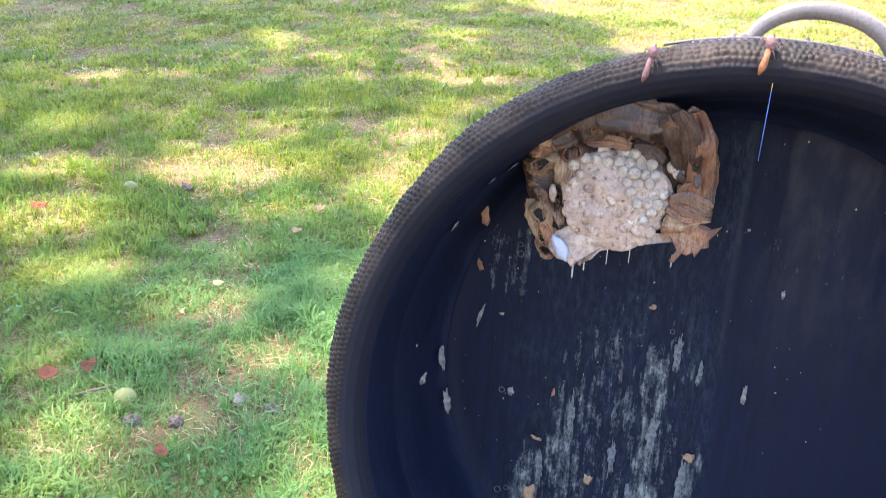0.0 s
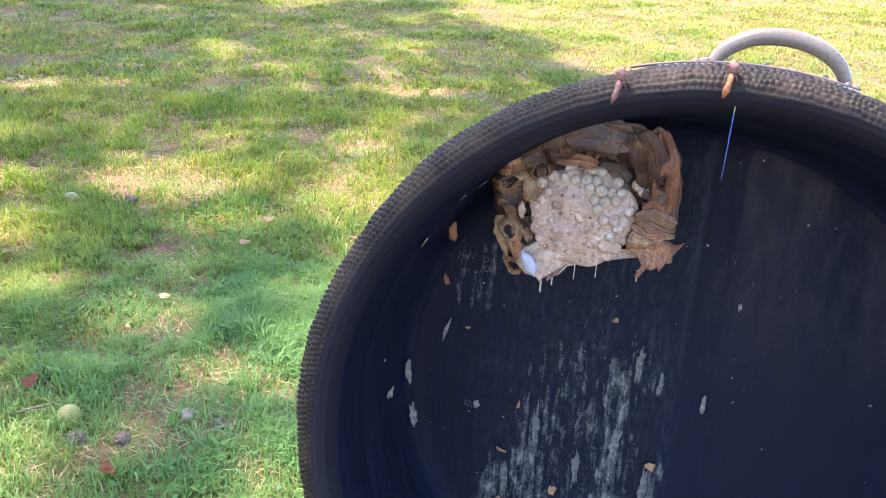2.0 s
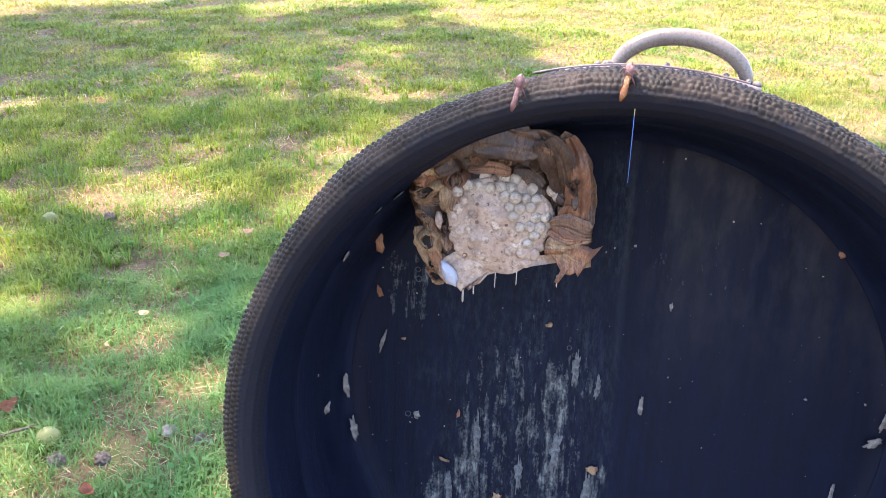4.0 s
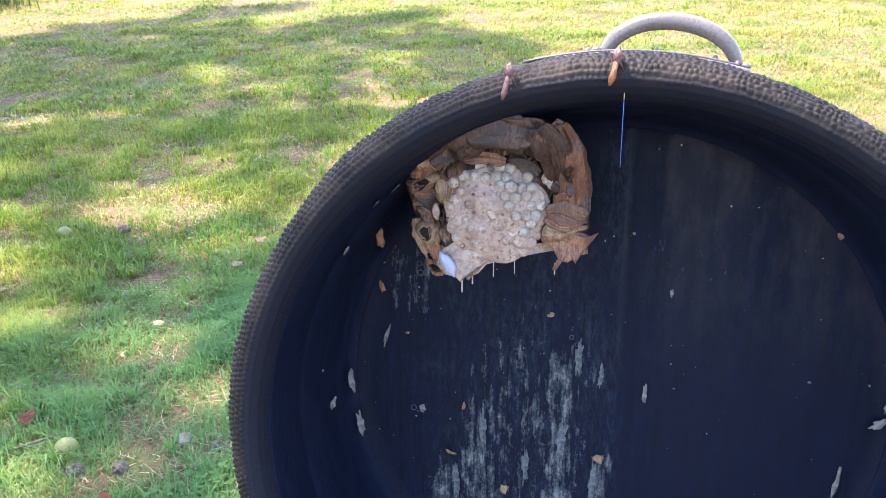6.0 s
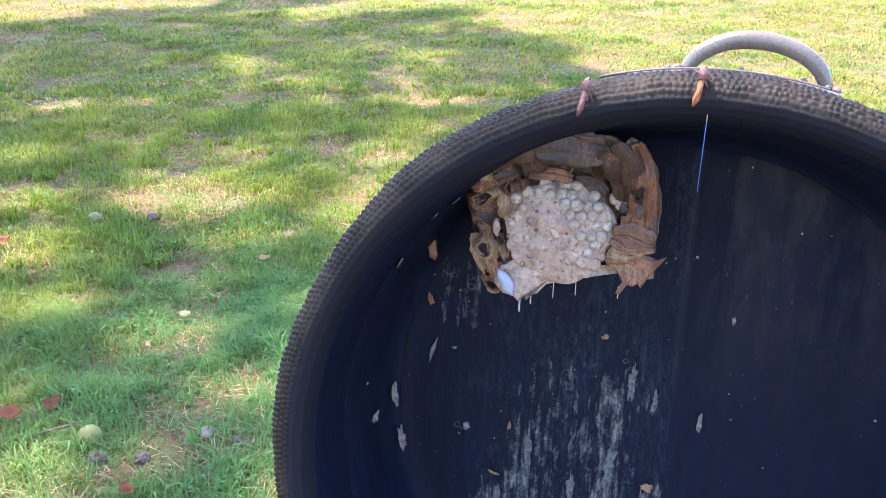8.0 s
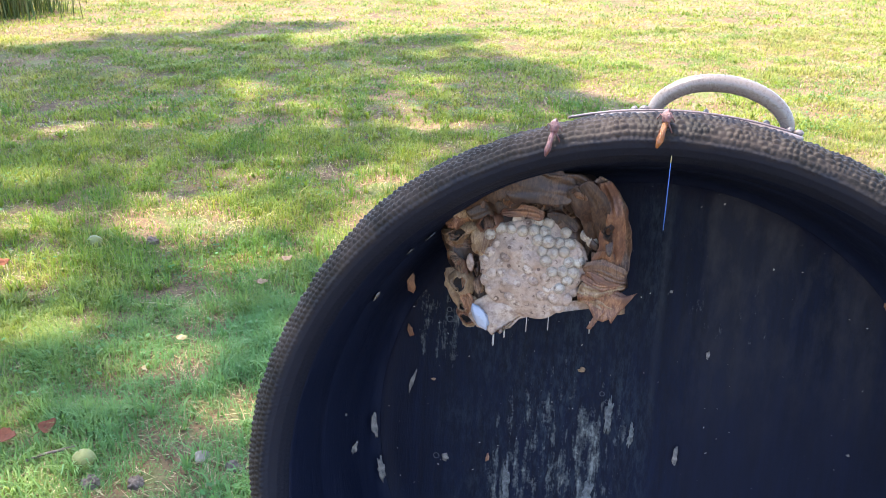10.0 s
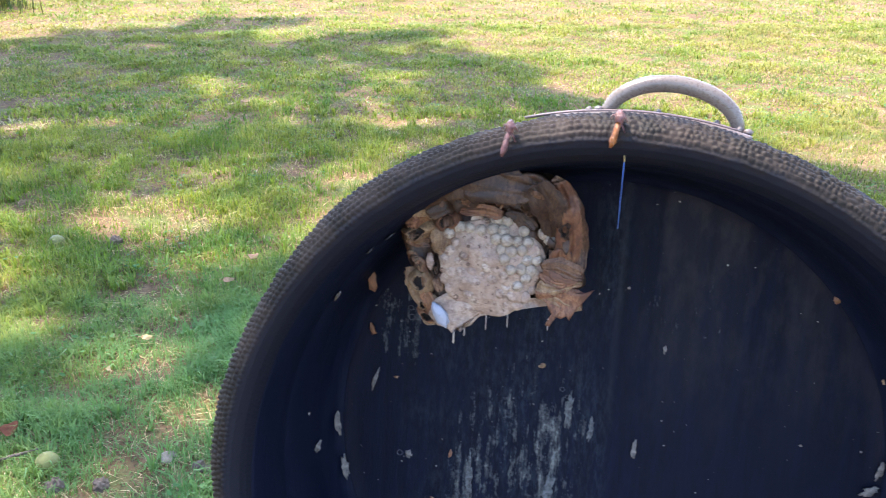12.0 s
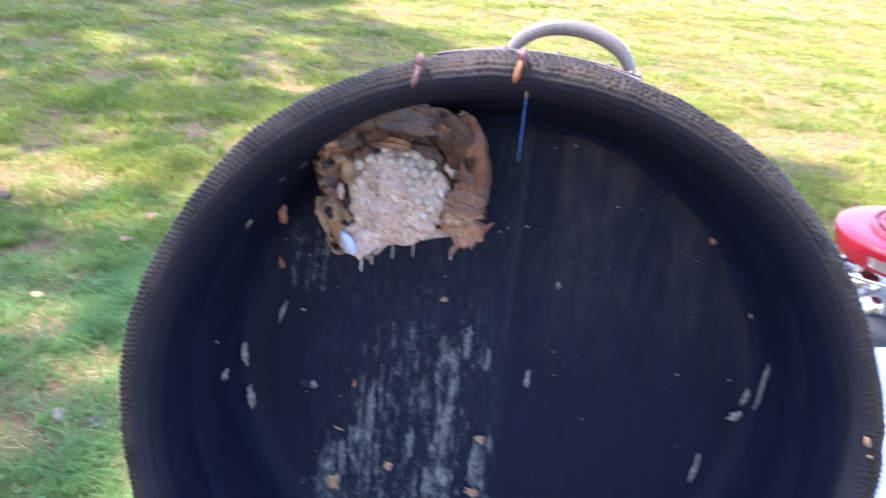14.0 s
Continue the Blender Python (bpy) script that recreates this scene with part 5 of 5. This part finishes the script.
def build_litter():
    def walnut(x, y, r, fresh, seed):
        root = thing("walnut" if fresh else "walnut_husk", pose(x, y, r * (0.66 if fresh else 0.45), 110 + seed * 20, 15, seed * 50), "green walnut in its husk lying in the grass" if fresh else "old dark walnut husk lying in the grass", "walnut", "fallen walnuts")
        part("husk", ball(r, r * (1 if fresh else 0.8), r * 0.97, seed, 0.06 if fresh else 0.5, 22 if fresh else 30, 4), HUSK if fresh else HUSK_OLD, root)
        part("stem_scar", lathe([(0.0001, 0.003), (0.003, 0.0032), (0.0045, 0.0015), (0.005, -0.002)], 12), HUSK_OLD, root).location = (0, 0, r * 0.95)
    walnut(-0.687, 1.525, 0.0258, True, 1)
    walnut(-1.075, 2.715, 0.0275, True, 2)
    walnut(-0.885, 2.735, 0.022, False, 3)
    walnut(-0.650, 1.458, 0.018, False, 4)
    walnut(-0.556, 1.458, 0.016, False, 5)
    rng = random.Random(8)

    def leaf(x, y, ln, wd, turn, material, label, tilt=12):
        out = []
        for i in range(20):
            a = 2 * math.pi * i / 20
            k = 1 + rng.uniform(-0.08, 0.08)
            out.append((ln * math.cos(a) * k, wd * math.sin(a) * k * (1 - 0.45 * math.cos(a))))
        out = [(p * 0.85, q * 0.85) for p, q in out]
        bm = sheet(out, 0.0006, -0.007, x * 9, 0.007, 5)
        root = lone("fallen_leaf", bm, material, pose(x, y, 0.042, tilt, rng.uniform(-15, 15), turn), label, "leaf", "fallen leaves")
        part("stalk", tube([(-ln * 0.9, 0, 0), (-ln * 1.25, 0.002, 0.002), (-ln * 1.5, 0.001, -0.004)], 0.0009, 6), material, root)
    leaf(-0.442, 2.36, 0.020, 0.014, 10, TAN_LEAF, "pale tan dry leaf curled in the grass")
    leaf(-0.392, 2.535, 0.026, 0.012, 50, TAN_LEAF, "pale tan dry leaf curled in the grass")
    leaf(-0.878, 1.59, 0.032, 0.020, -15, BROWN_LEAF, "reddish brown dry leaf lying in the grass", 20)
    leaf(-0.798, 1.625, 0.030, 0.016, 70, BROWN_LEAF, "reddish brown dry leaf lying in the grass", 40)
    leaf(-0.649, 1.864, 0.022, 0.010, 110, YELLOW_LEAF, "yellowed leaf standing in the grass", 50)
    leaf(-1.300, 2.520, 0.030, 0.020, 30, BROWN_LEAF, "reddish brown dry leaf lying in the grass", 30)
    leaf(-0.545, 1.329, 0.024, 0.012, -40, BROWN_LEAF, "reddish brown dry leaf lying in the grass")
    leaf(-0.60, 2.02, 0.016, 0.009, 20, YELLOW_LEAF, "yellowed leaf standing in the grass", 30)
    leaf(-0.72, 4.55, 0.030, 0.02, 80, TAN_LEAF, "pale tan dry leaf curled in the grass")
    lone("stick", tube([(-0.05, 0, 0), (-0.01, 0.008, 0.005), (0.03, 0.004, 0.012), (0.055, 0.012, 0.010)], [0.003, 0.0035, 0.003, 0.0018], 8), HUSK_OLD, pose(-0.765, 1.540, 0.016, 0, 0, 15), "short dark twig lying in the grass", "stick")
    for x, y, r, s in ((-0.437, 1.540, 0.017, 2), (-0.365, 1.505, 0.016, 7), (-0.345, 1.500, 0.012, 9)):
        lone("stone", ball(r, r * 0.8, r * 0.85, s, 0.5, 14, 3), STONE if s == 2 else HUSK_OLD, pose(x, y, r * 0.6, 0, 0, s * 30), "pale chip of stone in the grass" if s == 2 else "dark crumbled clod in the grass", "stone", smooth=False)


# ---- the lawn mower beside the table ----


def build_mower():
    root = thing("lawn_mower", pose(1.385, 1.405, 0, 0, 0, -30), "red petrol lawn mower standing on the lawn", "lawn mower")
    deck = lathe([(0.0005, 0.215), (0.12, 0.215), (0.21, 0.205), (0.245, 0.185), (0.255, 0.15), (0.258, 0.085), (0.25, 0.085), (0.246, 0.15), (0.20, 0.195), (0.0005, 0.205)], 64)
    for v in deck.verts:
        v.co.x *= 1.12
    part("deck", deck, RED, root)
    part("engine_block", block(-0.10, 0.10, -0.11, 0.11, 0.205, 0.36, 0.015, 3), ENGINE, root, "bare cast alloy")
    for k in range(7):
        z = 0.235 + 0.018 * k
        part("cooling_fin", block(-0.175, -0.095, -0.075, 0.075, z, z + 0.005, 0.0015, 1), ENGINE, root)
    part("muffler", block(-0.15, -0.02, -0.195, -0.105, 0.27, 0.35, 0.02, 3), DARK, root)
    part("pipe", tube([(-0.16, -0.06, 0.33), (-0.20, -0.03, 0.355), (-0.205, 0.04, 0.36), (-0.18, 0.09, 0.365)], 0.007, 12), CHROME, root, "bright bent steel pipe")
    part("linkage", tube([(0.186 * math.cos(radians(a)), 0.186 * math.sin(radians(a)), 0.425 - 0.010 * math.sin(radians(a * 4))) for a in range(176, 246, 7)], 0.0042, 10), CHROME, root, "bright bent steel rod")
    for k, (a, rr, z, size) in enumerate(((182, 0.155, 0.395, 0.028), (200, 0.165, 0.385, 0.024), (214, 0.150, 0.400, 0.030), (192, 0.160, 0.345, 0.032), (226, 0.160, 0.360, 0.028))):
        bm = ball(size, size * 0.8, size, k, 0.35, 18, 3)
        bmesh.ops.translate(bm, vec=(rr * math.cos(radians(a)), rr * math.sin(radians(a)), z), verts=bm.verts)
        part("casting", bm, ENGINE if k % 2 else CHROME, root)
    part("air_filter", block(0.02, 0.15, 0.10, 0.19, 0.27, 0.40, 0.02, 3), DARK, root)
    shroud = lathe([(0.0005, 0.503), (0.10, 0.503), (0.150, 0.5025), (0.172, 0.5010), (0.183, 0.4985), (0.1875, 0.4950), (0.1885, 0.4900), (0.1870, 0.4800), (0.1800, 0.4470), (0.1775, 0.444), (0.173, 0.444), (0.178, 0.480), (0.15, 0.490), (0.0005, 0.492)], 96)
    for v in shroud.verts:
        k = 1 + 0.07 * math.cos(2 * math.atan2(v.co.y, v.co.x))
        v.co.x, v.co.y = v.co.x * k, v.co.y * k
    hood = part("engine_cover", shroud, RED, root, "glossy red cover")
    for k in range(6):
        r = 0.042 + 0.0180 * k
        z = 0.527 - 0.0030 * k
        part("starter_ring", lathe([(r - 0.0045, z - 0.030), (r - 0.0040, z - 0.002), (r - 0.0020, z), (r + 0.0020, z - 0.0005), (r + 0.0040, z - 0.003), (r + 0.0045, z - 0.030)], 64), RED, hood)
    part("starter_hub", lathe([(0.0003, 0.523), (0.014, 0.522), (0.021, 0.518), (0.022, 0.490)], 40), RED, hood)
    bm = bmesh.new()
    rows = []
    for k in range(13):
        a = radians(222 + 30 * k / 12)
        kk = 1 + 0.07 * math.cos(2 * a)
        rows.append([bm.verts.new((r * kk * math.cos(a), r * kk * math.sin(a), z)) for r, z in ((0.1822, 0.453), (0.1872, 0.477))])
    for p, q in zip(rows, rows[1:]):
        bm.faces.new((p[0], q[0], q[1], p[1]))
    bmesh.ops.solidify(bm, geom=bm.faces, thickness=-0.001)
    part("sticker", bm, STICKER, hood, "white sticker")
    part("fuel_cap", lathe([(0.0005, 0.515), (0.022, 0.514), (0.026, 0.508), (0.027, 0.485)], 32), DARK, root).location = (0.11, 0.09, 0)
    for sx in (-1, 1):
        for sy in (-1, 1):
            wheel = part("wheel", tube([(sx * 0.24, sy * 0.255, 0.095), (sx * 0.24, sy * 0.30, 0.095)], 0.05, 28), STEEL_LEG, root)
            tyre = lathe([(0.052, -0.020), (0.088, -0.020), (0.096, -0.012), (0.096, 0.012), (0.088, 0.020), (0.052, 0.020)], 40, True)
            bmesh.ops.transform(tyre, matrix=pose(sx * 0.24, sy * 0.278, 0.096, 90, 0, 0), verts=tyre.verts)
            part("tyre", tyre, DARK, wheel, "black rubber")
    for sy in (-1, 1):
        part("handlebar", tube([(0.22, sy * 0.2, 0.17), (0.45, sy * 0.21, 0.42), (0.75, sy * 0.21, 0.72), (0.98, sy * 0.20, 0.93)], 0.012, 12), DARK, root)
    part("grip_bar", tube([(0.98, -0.2, 0.93), (1.01, -0.1, 0.95), (1.01, 0.1, 0.95), (0.98, 0.2, 0.93)], 0.013, 12), DARK, root)


build_ground()
build_table()
build_tub()
build_nest()
build_scraps()
build_mower()
build_litter()
build_tree()
build_tall_grass(-3.85, 8.1, 0.55, 0.6, 900, 3)
build_clover()
build_grass()
